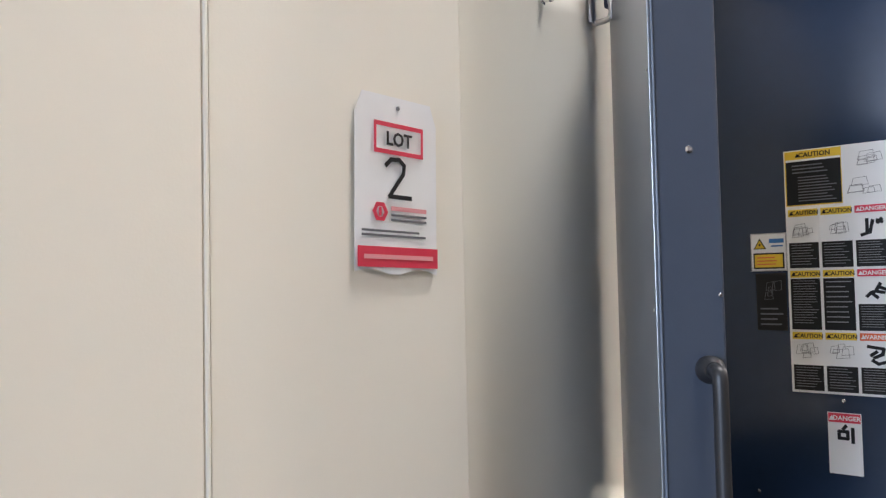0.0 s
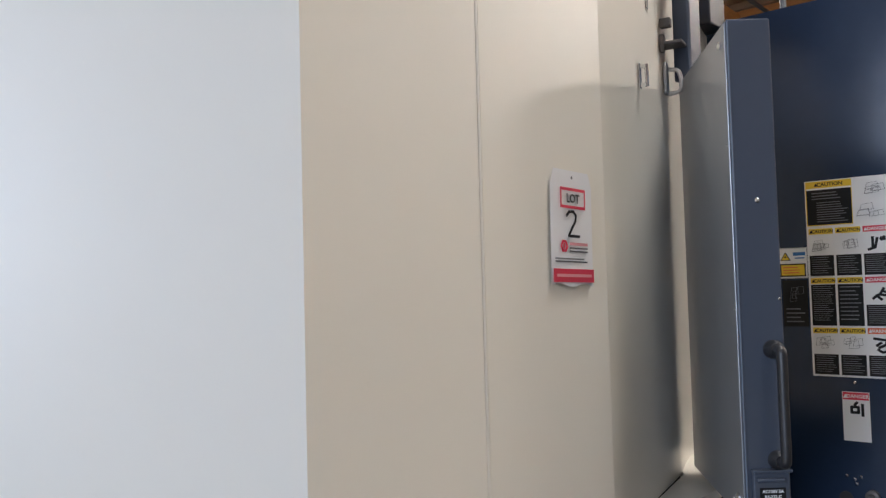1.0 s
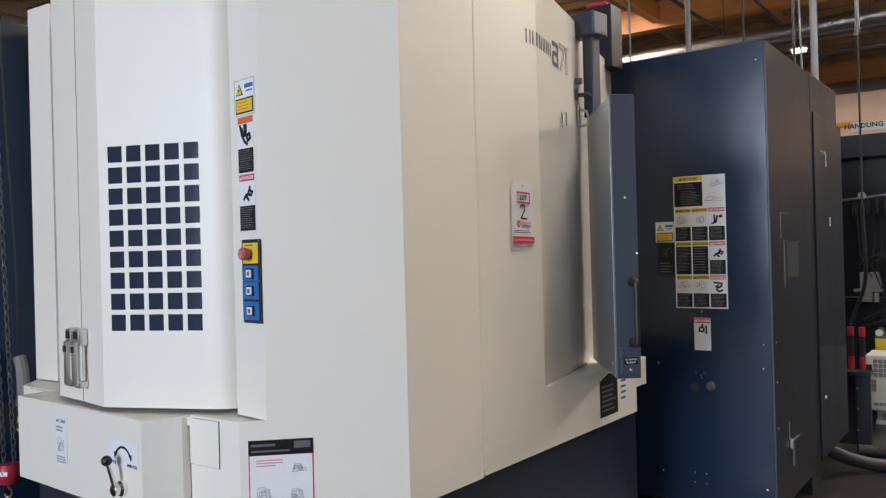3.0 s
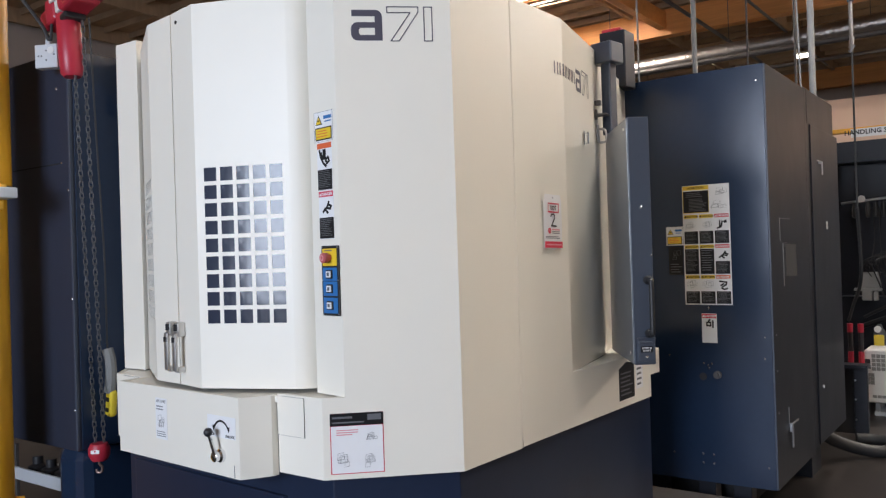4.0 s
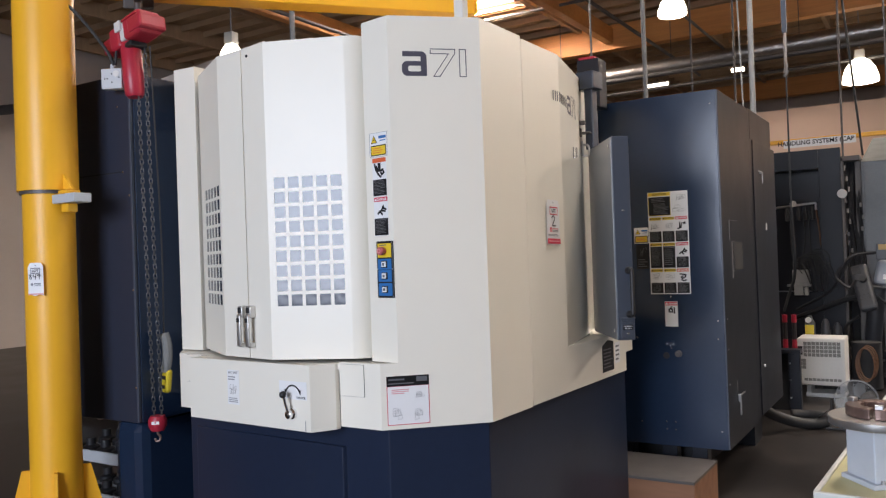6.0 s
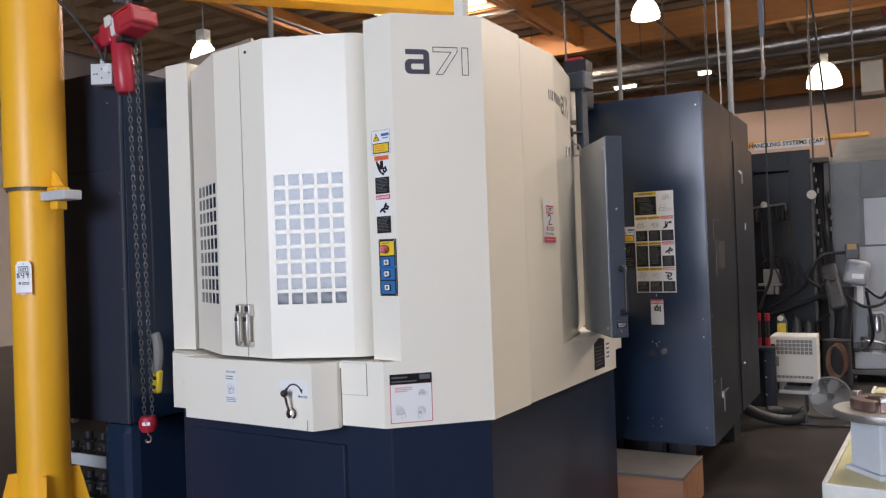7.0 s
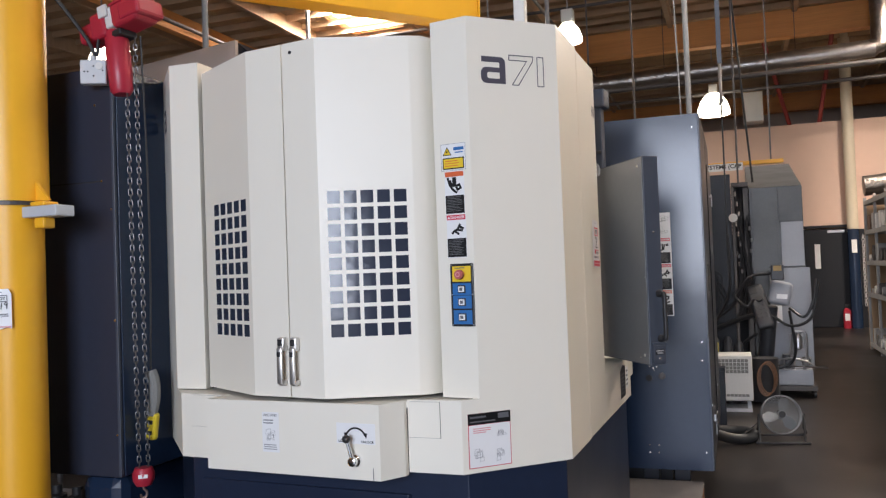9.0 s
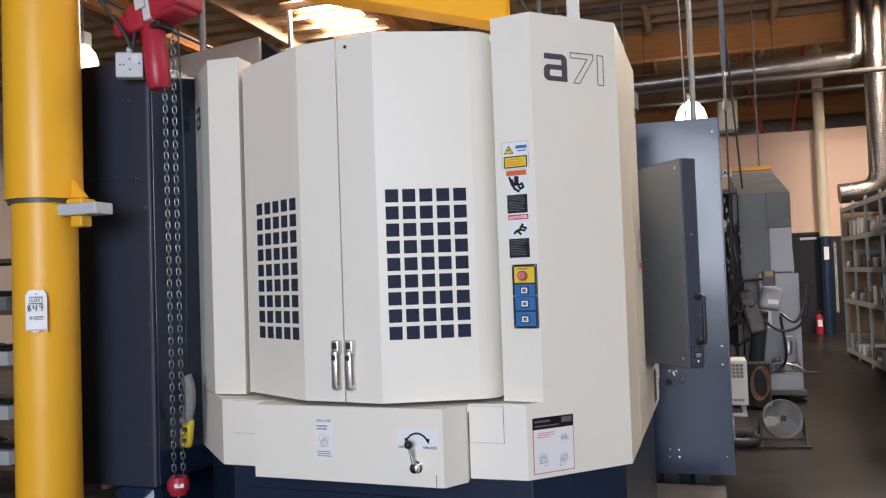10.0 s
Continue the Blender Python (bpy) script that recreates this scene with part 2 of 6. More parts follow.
def sheet(line, z0, z1, thick=0.02, bevel=0.0):
    """A bent upright sheet along a plan line; its thickness lies to the left of the line's direction."""
    pts = [Vector(p) for p in line]
    inner = []
    for i, p in enumerate(pts):
        dirs = []
        if i > 0:
            dirs.append((p - pts[i - 1]).normalized())
        if i < len(pts) - 1:
            dirs.append((pts[i + 1] - p).normalized())
        norms = [Vector((-d.y, d.x)) for d in dirs]
        m = sum(norms, Vector((0, 0))).normalized()
        inner.append(p + m * thick / max(0.3, m.dot(norms[0])))
    return prism([tuple(p) for p in pts] + [tuple(p) for p in reversed(inner)], z0, z1, bevel)


def turn_to(p0, p1):
    d = Vector(p1) - Vector(p0)
    return Matrix.Translation((Vector(p0) + Vector(p1)) / 2) @ d.to_track_quat("Z", "Y").to_matrix().to_4x4(), d.length


def rod(p0, p1, r, seg=12, r1=None):
    m, length = turn_to(p0, p1)
    bm = bmesh.new()
    bmesh.ops.create_cone(bm, cap_ends=True, segments=seg, radius1=r, radius2=r if r1 is None else r1, depth=length, matrix=m)
    return bm


def tube(points, r, seg=8):
    """A bent round bar along points."""
    pts = [Vector(p) for p in points]
    bm = bmesh.new()
    rings, side = [], None
    for i, p in enumerate(pts):
        d = (pts[min(i + 1, len(pts) - 1)] - pts[max(i - 1, 0)]).normalized()
        if side is None:
            side = d.orthogonal().normalized()
        side = (side - d * side.dot(d)).normalized()
        up = d.cross(side)
        rings.append([bm.verts.new(p + (side * math.cos(a) + up * math.sin(a)) * r) for a in [2 * math.pi * k / seg for k in range(seg)]])
    for a, b in zip(rings, rings[1:]):
        for k in range(seg):
            bm.faces.new((a[k], a[(k + 1) % seg], b[(k + 1) % seg], b[k]))
    bm.faces.new(rings[0][::-1])
    bm.faces.new(rings[-1])
    return bm


def curve(p, n=8):
    """Points along a smooth curve through the points p."""
    p = [Vector(q) for q in p]
    q = [p[0] * 2 - p[1]] + p + [p[-1] * 2 - p[-2]]
    out = []
    for i in range(1, len(q) - 2):
        a, b, c, d = q[i - 1:i + 3]
        for k in range(n):
            t = k / n
            out.append(0.5 * (2 * b + (c - a) * t + (2 * a - 5 * b + 4 * c - d) * t * t + (3 * b - a - 3 * c + d) * t ** 3))
    return out + [p[-1]]


def lathe(profile, at, seg=24, hollow=False):
    """A turned form round the upright axis at (x, y, z) from (radius, height) pairs."""
    bm = bmesh.new()
    rings = []
    for r, h in profile:
        rings.append([bm.verts.new((at[0] + r * math.cos(2 * math.pi * k / seg), at[1] + r * math.sin(2 * math.pi * k / seg), at[2] + h)) for k in range(seg)])
    for a, b in zip(rings, rings[1:]):
        for k in range(seg):
            bm.faces.new((a[k], a[(k + 1) % seg], b[(k + 1) % seg], b[k]))
    if hollow:
        for k in range(seg):
            bm.faces.new((rings[-1][k], rings[-1][(k + 1) % seg], rings[0][(k + 1) % seg], rings[0][k]))
    else:
        bm.faces.new(rings[0][::-1])
        bm.faces.new(rings[-1])
    bmesh.ops.remove_doubles(bm, verts=bm.verts, dist=1e-5)
    bmesh.ops.recalc_face_normals(bm, faces=bm.faces[:])
    return bm


def join(*bms):
    out = bmesh.new()
    for b in bms:
        me = bpy.data.meshes.new("join")
        b.to_mesh(me)
        b.free()
        out.from_mesh(me)
        bpy.data.meshes.remove(me)
    return out


def moved(bm, m):
    bmesh.ops.transform(bm, matrix=m, verts=bm.verts)
    return bm


def plane_at(origin, right, tilt=0.0):
    """A frame on an upright surface: x to the viewer's right, y up, z out of the surface."""
    u = Vector((right[0], right[1], 0)).normalized()
    v = Vector((0, 0, 1))
    n = u.cross(v)
    m = Matrix((u, v, n)).transposed().to_4x4()
    m.translation = Vector(origin)
    return m @ Matrix.Rotation(radians(tilt), 4, "Z")


WORDS = {}


def words(text, height, x, y, lift=0.0):
    """Raised letters, their cap height given, centred on x and y."""
    if text not in WORDS:
        c = bpy.data.curves.new("letters", "FONT")
        c.body, c.align_x, c.align_y, c.extrude, c.resolution_u, c.offset = text, "CENTER", "CENTER", 0.004, 2, 0.022
        ob = new("letters", c)
        me = bpy.data.meshes.new_from_object(ob.evaluated_get(bpy.context.evaluated_depsgraph_get()))
        bpy.data.objects.remove(ob)
        bpy.data.curves.remove(c)
        WORDS[text] = me
    bm = bmesh.new()
    bm.from_mesh(WORDS[text])
    s = height / 0.69
    ys = [v.co.y for v in bm.verts]
    mid = (min(ys) + max(ys)) / 2
    for v in bm.verts:
        v.co = Vector((x + v.co.x * s, y + (v.co.y - mid) * s, lift + (0.0006 if v.co.z > 0 else 0.0)))
    return bm


def flat(x0, x1, y0, y1, lift, thick=0.0006):
    return box(x0, x1, y0, y1, lift, lift + thick)


def bars(x0, x1, y0, y1, rows, lift, fill=0.5, seed=1):
    """Rows of unreadable print as thin bars of uneven length."""
    r = random.Random(seed)
    out, h = [], (y1 - y0) / rows
    for i in range(rows):
        top = y1 - i * h - h * (1 - fill) / 2
        out.append(flat(x0, x0 + (x1 - x0) * r.uniform(0.7, 1.0), top - h * fill, top, lift))
    return join(*out)


def shape(points, lift, thick=0.0006):
    return prism(points, lift, lift + thick)


def ribbon(points, width, lift):
    """A flat stroke along plan points."""
    out = []
    for a, b in zip(points, points[1:]):
        a, b = Vector(a), Vector(b)
        d = (b - a).normalized()
        n = Vector((-d.y, d.x)) * width / 2
        a, b = a - d * width * 0.3, b + d * width * 0.3
        out.append(shape([tuple(a - n), tuple(b - n), tuple(b + n), tuple(a + n)], lift))
        lift += 0.00005
    return join(*out)


def ring(cx, cy, r, width, lift, a0=0, a1=360, n=24):
    return ribbon([(cx + r * math.cos(radians(a0 + (a1 - a0) * k / n)), cy + r * math.sin(radians(a0 + (a1 - a0) * k / n))) for k in range(n + 1)], width, lift)


def on(m, bm):
    return moved(bm, m)

# ---- the hall ----
X0, X1, Y0, Y1, TOP = -16.0, 9.0, -8.6, 26.0, 6.9
solo("floor", box(X0 - 0.3, X1 + 0.3, Y0 - 6, Y1 + 0.3, -0.2, 0), M["floor"], (0, 0, 0), "dark polished concrete floor with worn pale patches", "floor", kind="structure")
solo("wall_north", box(X0, X1, Y1, Y1 + 0.25, 0, TOP + 0.4), M["wall"], (0, Y1, 0), "plain far block wall", "wall", kind="structure")
solo("wall_west", box(X0 - 0.25, X0, Y0 - 0.25, Y1 + 0.25, 0, TOP + 0.4), M["wall"], (X0, 0, 0), "plain pale block wall", "wall", kind="structure")
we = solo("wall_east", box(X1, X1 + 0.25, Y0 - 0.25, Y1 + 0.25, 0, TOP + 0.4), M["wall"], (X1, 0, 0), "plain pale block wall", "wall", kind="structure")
solo("wall_south", join(box(X0, -2.0, Y0 - 0.25, Y0, 0, TOP + 0.4), box(1.7, X1, Y0 - 0.25, Y0, 0, TOP + 0.4), box(-2.0, 1.7, Y0 - 0.25, Y0, 4.4, TOP + 0.4)), M["wall"], (0, Y0, 0), "block wall with an open loading door", "wall", kind="structure")

# unseen band, added to darken the wall's reflection in the cabinet side
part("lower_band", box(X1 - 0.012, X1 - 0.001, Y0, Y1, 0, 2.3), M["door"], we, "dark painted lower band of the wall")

# roof deck with openings for the roof lights, all but the first added out of view
LIGHTS = ((-7.0, 12.0), (0.7, 2.9), (4.5, -2.0), (4.5, 12.0), (6.6, 6.6))


def roof():
    xs = sorted({X0, X1, *[x + s for x, _ in LIGHTS for s in (-0.6, 0.6)]})
    ys = sorted({Y0, Y1, *[y + s for _, y in LIGHTS for s in (-1.2, 1.2)]})
    out = []
    for a, b in zip(xs, xs[1:]):
        for c, d in zip(ys, ys[1:]):
            if not any(abs((a + b) / 2 - x) < 0.6 and abs((c + d) / 2 - y) < 1.2 for x, y in LIGHTS):
                out.append(box(a, b, c, d, TOP, TOP + 0.03))
    # purlins along the hall
    x = X0 + 0.5
    while x < X1:
        out.append(box(x - 0.045, x + 0.045, Y0, Y1, TOP - 0.30, TOP - 0.002))
        x += 2.4
    y = Y0 + 0.6
    while y < Y1:
        out.append(box(X0, X1, y - 0.02, y + 0.02, TOP - 0.13, TOP - 0.004))
        y += 0.61
    return join(*out)


solo("ceiling", roof(), M["deck"], (0, 0, TOP), "bare plywood roof deck on timber purlins", "ceiling", kind="structure")
for i, (x, y) in enumerate(LIGHTS):
    w = solo("window_%d" % (i + 1), box(x - 0.6, x + 0.6, y - 1.2, y + 1.2, TOP + 0.12, TOP + 0.14), M["skylight"], (x, y, TOP + 0.12), "bright roof light in the plywood deck, added unseen except the first", "skylight", kind="structure")
    part("curb", join(box(x - 0.62, x - 0.6, y - 1.2, y + 1.2, TOP - 0.02, TOP + 0.12), box(x + 0.6, x + 0.62, y - 1.2, y + 1.2, TOP - 0.02, TOP + 0.12),
                      box(x - 0.62, x + 0.62, y - 1.22, y - 1.2, TOP - 0.02, TOP + 0.12), box(x - 0.62, x + 0.62, y + 1.2, y + 1.22, TOP - 0.02, TOP + 0.12)), M["glulam"], w)
for y, z in ((15.1, 6.12), (24.0, 6.12)):
    solo("roof_beam", box(X0, X1, y - 0.13, y + 0.13, z, z + 0.55, 0.01), M["glulam"], (0, y, z), "deep orange glued timber roof beam", "beam", "roof beams", "structure")
for x in (-9.6, -5.2):
    solo("roof_beam", box(x - 0.09, x + 0.09, Y0, 14.95, 6.25, 6.6, 0.01), M["glulam"], (x, 4, 6.25), "long glued timber beam along the roof", "beam", "roof beams", "structure")

# peach partition with a dark door
part_wall = solo("partition_wall", join(box(-3.2, 1.5, 18.5, 18.7, 0, 4.88), box(2.5, X1, 18.5, 18.7, 0, 4.88), box(1.5, 2.5, 18.5, 18.7, 2.36, 4.88)), M["peach"], (0, 18.5, 0), "peach-painted partition wall stopping below the roof", "wall", kind="structure")
part("lower_band", join(box(-3.2, 1.5, 18.488, 18.499, 0, 2.3), box(2.62, X1, 18.488, 18.499, 0, 2.3)), M["door"], part_wall, "dark painted lower band of the wall")
d1 = solo("door_1", box(1.52, 2.48, 18.53, 18.58, 0.01, 2.33, 0.004), M["door"], (2.0, 18.5, 0), "dark grey steel door with a narrow glass strip", "door", kind="structure")
# the light on the glass is painted as plain white
part("vision_panel", box(1.76, 1.88, 18.522, 18.53, 1.4, 1.98), M["paper"], d1, "narrow glass strip, painted white for the light it catches")
part("closer", box(2.05, 2.42, 18.5, 18.53, 2.24, 2.30, 0.004), M["steel"], d1, "steel door closer")
part("door_frame", join(box(1.46, 1.52, 18.47, 18.6, 0, 2.36), box(2.48, 2.54, 18.47, 18.6, 0, 2.36), box(1.46, 2.54, 18.47, 18.6, 2.361, 2.42)), M["door"], d1)

# ---- the machining centre ----
LP1, LP2, P1, P2, CC = (-2.305, 0.545), (-2.456, 0.539), (-1.129, 0.452), (-0.971, 0.425), (-0.677, 0.702)
SEAM, RR, BEND, ENDL = (-0.668, 1.089), (-0.6588, 1.50), (-0.712, 1.752), (-0.64, 2.32)
BASE_Z, LEDGE, HEAD = 0.897, 1.176, 2.655
mc = thing("machining_center", (-1.65, 1.8, 0), "large cream and navy machining centre with folding front doors", "machine tool")
# solid block, the darkness of the interior is in its colour
part("enclosure_core", prism([(-2.28, 0.64), (-1.15, 0.60), (-1.12, 0.50), (-0.98, 0.47), (-0.72, 0.72), (-0.70, 1.46), (-1.10, 2.99), (-2.69, 2.99), (-2.69, 0.88), (-2.47, 0.60), (-2.31, 0.60)], 0.92, 2.58), M["core"], mc, "near-black block for the unlit inside of the enclosure")
part("front_cover", sheet([(-1.131, 0.60), P1, P2, CC, (SEAM[0], SEAM[1] - 0.005)], LEDGE, HEAD), M["cream"], mc, "cream enamelled corner cover")
part("front_skirt", sheet([(-1.249, 0.372), (-1.028, 0.3713), CC, (SEAM[0], SEAM[1] - 0.005)], BASE_Z, LEDGE), M["cream"], mc, "cream lower corner cover")
part("side_cover", sheet([(SEAM[0], SEAM[1] + 0.005), RR], 1.133, HEAD - 0.01), M["cream"], mc, "cream side cover")
bowed = [(p.x, p.y) for p in curve([(RR[0] - 0.0003, RR[1] + 0.001, 0), (-0.684, 1.62, 0), (*BEND, 0), (-0.744, 1.90, 0), (-0.793, 2.12, 0), (-0.868, 2.36, 0), (-1.02, 3.0, 0)], 4)]
part("recess_panel", sheet(bowed, 1.133, HEAD - 0.012), M["cream_gloss"], mc, "glossy cream panel bowing in behind the pendant", True)
part("side_skirt", sheet([(SEAM[0], SEAM[1] + 0.005), RR, ENDL], BASE_Z + 0.004, 1.133), M["cream"], mc, "cream lower side cover")
part("side_shelf", prism([(-0.661, 1.505), (-0.645, 2.318), (-0.645, 2.45), (-0.985, 2.45), (-0.785, 2.12)], 1.105, 1.1325), M["cream"], mc, "narrow cream shelf below the pendant")
part("side_tail", sheet([(-0.642, 2.322), (-0.640, 2.44)], 1.01, 1.131), M["cream"], mc)
part("left_cover", sheet([(-2.74, 2.99), (-2.74, 0.84), LP2, LP1, (-2.305, 0.66)], LEDGE, HEAD + 0.01), M["cream"], mc, "cream enamelled far corner cover")
part("left_skirt", sheet([(-2.72, 2.99), (-2.72, 0.82), (-2.355, 0.435), (-2.125, 0.418)], BASE_Z, LEDGE - 0.004), M["cream"], mc)
part("apron", sheet([(-2.122, 0.43), (-2.122, 0.298), (-1.315, 0.25), (-1.253, 0.345), (-1.252, 0.372)], 0.888, LEDGE - 0.002), M["cream"], mc, "cream pallet-changer apron")
part("ledge", prism([(-2.70, 0.82), (-2.35, 0.45), (-2.12, 0.43), (-2.11, 0.31), (-1.32, 0.265), (-1.26, 0.36), (-1.20, 0.385), (-1.033, 0.385), (-0.98, 0.432), (-1.2, 0.62), (-2.3, 0.66)], LEDGE - 0.03, LEDGE - 0.006), M["cream"], mc, "cream ledge below the doors")
# near-black plates behind the access covers paint the shaded gap line
part("cover_gap_shade", box(-1.2475, -1.1140, 0.3690, 0.3712, 1.0315, 1.1695), M["core"], mc)
part("access_cover", box(-1.2465, -1.1150, 0.3670, 0.3705, 1.0325, 1.1690, 0.001), M["cream"], mc, "small cream access cover")
lsk = plane_at((-2.355, 0.435, 0), (0.230, -0.017))
part("cover_gap_shade", on(lsk, box(0.0615, 0.211, 1.0315, 1.168, 0.0003, 0.0022)), M["core"], mc)
part("access_cover", on(lsk, box(0.0625, 0.2100, 1.0325, 1.1675, 0.001, 0.0042, 0.001)), M["cream"], mc, "small cream access cover")
part("roof_plate", prism([(-2.70, 0.86), (-2.45, 0.6), (-1.0, 0.5), (-0.72, 0.74), (-0.70, 1.45), (-0.83, 2.12), (-1.01, 2.45), (-1.04, 2.98), (-2.70, 2.98)], 2.585, 2.61), M["cream"], mc)
part("plinth", prism([(-2.69, 0.86), (-2.33, 0.475), (-1.02, 0.405), (-0.705, 0.715), (-0.68, 2.40), (-0.95, 2.43), (-0.95, 2.98), (-2.69, 2.98)], 0.0, 0.90, 0.004), M["navy_base"], mc, "navy lower body")
part("plinth_panel", prism([(-2.28, 0.465), (-1.27, 0.40), (-1.25, 0.44), (-2.26, 0.50)], 0.05, 0.80, 0.004), M["navy_base"], mc, "navy front plinth panel")

part("seam_strip", sheet([(SEAM[0] - 0.0045, SEAM[1] - 0.03), (SEAM[0] - 0.0035, SEAM[1] + 0.03)], 0.92, HEAD - 0.015, 0.004), M["cream"], mc)
# bead added to give the seam its thin highlight line
part("seam_bead", rod((SEAM[0] - 0.0022, SEAM[1] + 0.001, 0.925), (SEAM[0] - 0.0022, SEAM[1] + 0.001, HEAD - 0.016), 0.0036, 10), M["cream"], mc, "", True)

# front doors: each leaf has a narrow flat strip and a wide slanted panel with square windows
DA, DB, DM, DD, DE = (-2.290, 0.556), (-1.911, 0.337), (-1.7255, 0.313), (-1.560, 0.285), (-1.215, 0.431)
DZ0, DZ1 = 1.186, 2.612


def holed(p0, p1, start, cols=5, rows=9, pitch=0.0657, hole=0.0505, top=2.001, thick=0.018):
    """A slanted door panel with square openings; also gives the places of the openings."""
    a, b = Vector(p0), Vector(p1)
    length = (b - a).length
    m = plane_at((*p0, 0), b - a)
    us, vs = [0.0], [DZ0]
    for c in range(cols):
        us += [start + c * pitch, start + c * pitch + hole]
    us.append(length)
    for r in reversed(range(rows)):
        vs += [top - r * pitch - hole, top - r * pitch]
    vs.append(DZ1)
    bm = bmesh.new()
    grid = [[bm.verts.new((u, v, 0)) for v in vs] for u in us]
    faces = []
    for i in range(len(us) - 1):
        for j in range(len(vs) - 1):
            if i % 2 == 1 and 0 < i < len(us) - 1 and j % 2 == 1 and 0 < j < len(vs) - 1:
                continue
            faces.append(bm.faces.new((grid[i][j], grid[i + 1][j], grid[i + 1][j + 1], grid[i][j + 1])))
    got = bmesh.ops.extrude_face_region(bm, geom=faces)
    bmesh.ops.translate(bm, verts=[v for v in got["geom"] if isinstance(v, bmesh.types.BMVert)], vec=(0, 0, -thick))
    bmesh.ops.recalc_face_normals(bm, faces=bm.faces[:])
    spots = [m @ Matrix.Translation((start + c * pitch + hole / 2, top - r * pitch - hole / 2, -0.0012)) for c in range(cols) for r in range(rows)]
    return moved(bm, m), spots


def leaf(strip, panel, start, grip):
    d = part("door", strip, M["cream"], mc, "cream folding door leaf with a grid of small windows")
    bm, spots = holed(*panel, start)
    part("window_panel", bm, M["cream"], d)
    for s in spots:
        piece("pane", PANE, d, s)
    x, y = grip
    at = Matrix.Translation((x, y, 0))
    part("handle", moved(join(box(-0.016, 0.016, -0.034, 0.0, 1.372, 1.428, 0.007), box(-0.0125, 0.0125, -0.046, -0.032, 1.242, 1.388, 0.006), box(-0.0125, 0.0125, -0.034, 0.0, 1.236, 1.258, 0.005)), at), M["wheel"], d, "brushed aluminium pull handle with a lock", True)
    part("lock", moved(box(-0.010, 0.010, -0.038, -0.032, 1.395, 1.420, 0.002), at), M["black"], d)
    part("lock_button", moved(box(-0.008, 0.008, -0.050, -0.044, 1.352, 1.372, 0.002), at), M["black"], d)


PANE = mesh_of("pane", box(-0.0275, 0.0275, -0.0275, 0.0275, -0.004, 0.0), M["glass"])
leaf(sheet([DB, (DM[0] - 0.003, DM[1])], DZ0, DZ1, 0.018), (DA, DB), 0.438 - 0.033 - 0.3133, (-1.752, 0.314))
leaf(sheet([(DM[0] + 0.003, DM[1]), DD], DZ0, DZ1, 0.018), (DD, DE), 0.033, (-1.690, 0.305))
part("door_edge", sheet([DE, (-1.19, 0.446), (-1.168, 0.466), (-1.150, 0.50), (-1.140, 0.55)], DZ0, DZ1, 0.015), M["cream"], mc, "", True)

# ---- labels on the machine ----
POST_U = (P2[0] - P1[0], P2[1] - P1[1])
CH_U = (CC[0] - P2[0], CC[1] - P2[1])
EPS = 0.0008


def triangle(cx, cy, s, lift):
    return shape([(cx - s / 2, cy - s * 0.43), (cx + s / 2, cy - s * 0.43), (cx, cy + s * 0.43)], lift)


def laser_label(parent, m, w, h):
    """White label with a yellow warning triangle above a yellow field."""
    lab = part("laser_label", on(m, flat(0, w, -h, 0, 0)), M["paper"], parent, "white label with a yellow warning triangle")
    part("rim", on(m, join(flat(0.001, w - 0.001, -0.002, -0.001, EPS), flat(0.001, w - 0.001, -h + 0.001, -h + 0.002, EPS), flat(0.001, 0.002, -h + 0.002, -0.002, EPS), flat(w - 0.002, w - 0.001, -h + 0.002, -0.002, EPS))), M["print"], lab)
    part("triangle_rim", on(m, triangle(w * 0.26, -h * 0.27, w * 0.36, EPS)), M["ink"], lab)
    part("triangle", on(m, triangle(w * 0.26, -h * 0.285, w * 0.27, 2 * EPS)), M["l_yellow"], lab)
    part("burst", on(m, join(flat(w * 0.24, w * 0.28, -h * 0.33, -h * 0.27, 3 * EPS), flat(w * 0.21, w * 0.31, -h * 0.305, -h * 0.29, 3 * EPS + 0.0001))), M["ink"], lab)
    part("maker_print", on(m, join(flat(w * 0.52, w * 0.93, -h * 0.26, -h * 0.15, EPS), flat(w * 0.58, w * 0.9, -h * 0.36, -h * 0.32, EPS))), M["l_blue"], lab)
    part("field_rim", on(m, flat(w * 0.07, w * 0.93, -h * 0.94, -h * 0.52, EPS)), M["ink"], lab)
    part("field", on(m, flat(w * 0.11, w * 0.89, -h * 0.90, -h * 0.56, 2 * EPS)), M["l_yellow"], lab)
    part("field_print", on(m, bars(w * 0.18, w * 0.82, -h * 0.86, -h * 0.60, 3, 3 * EPS, 0.3, 3)), M["l_orange"], lab)


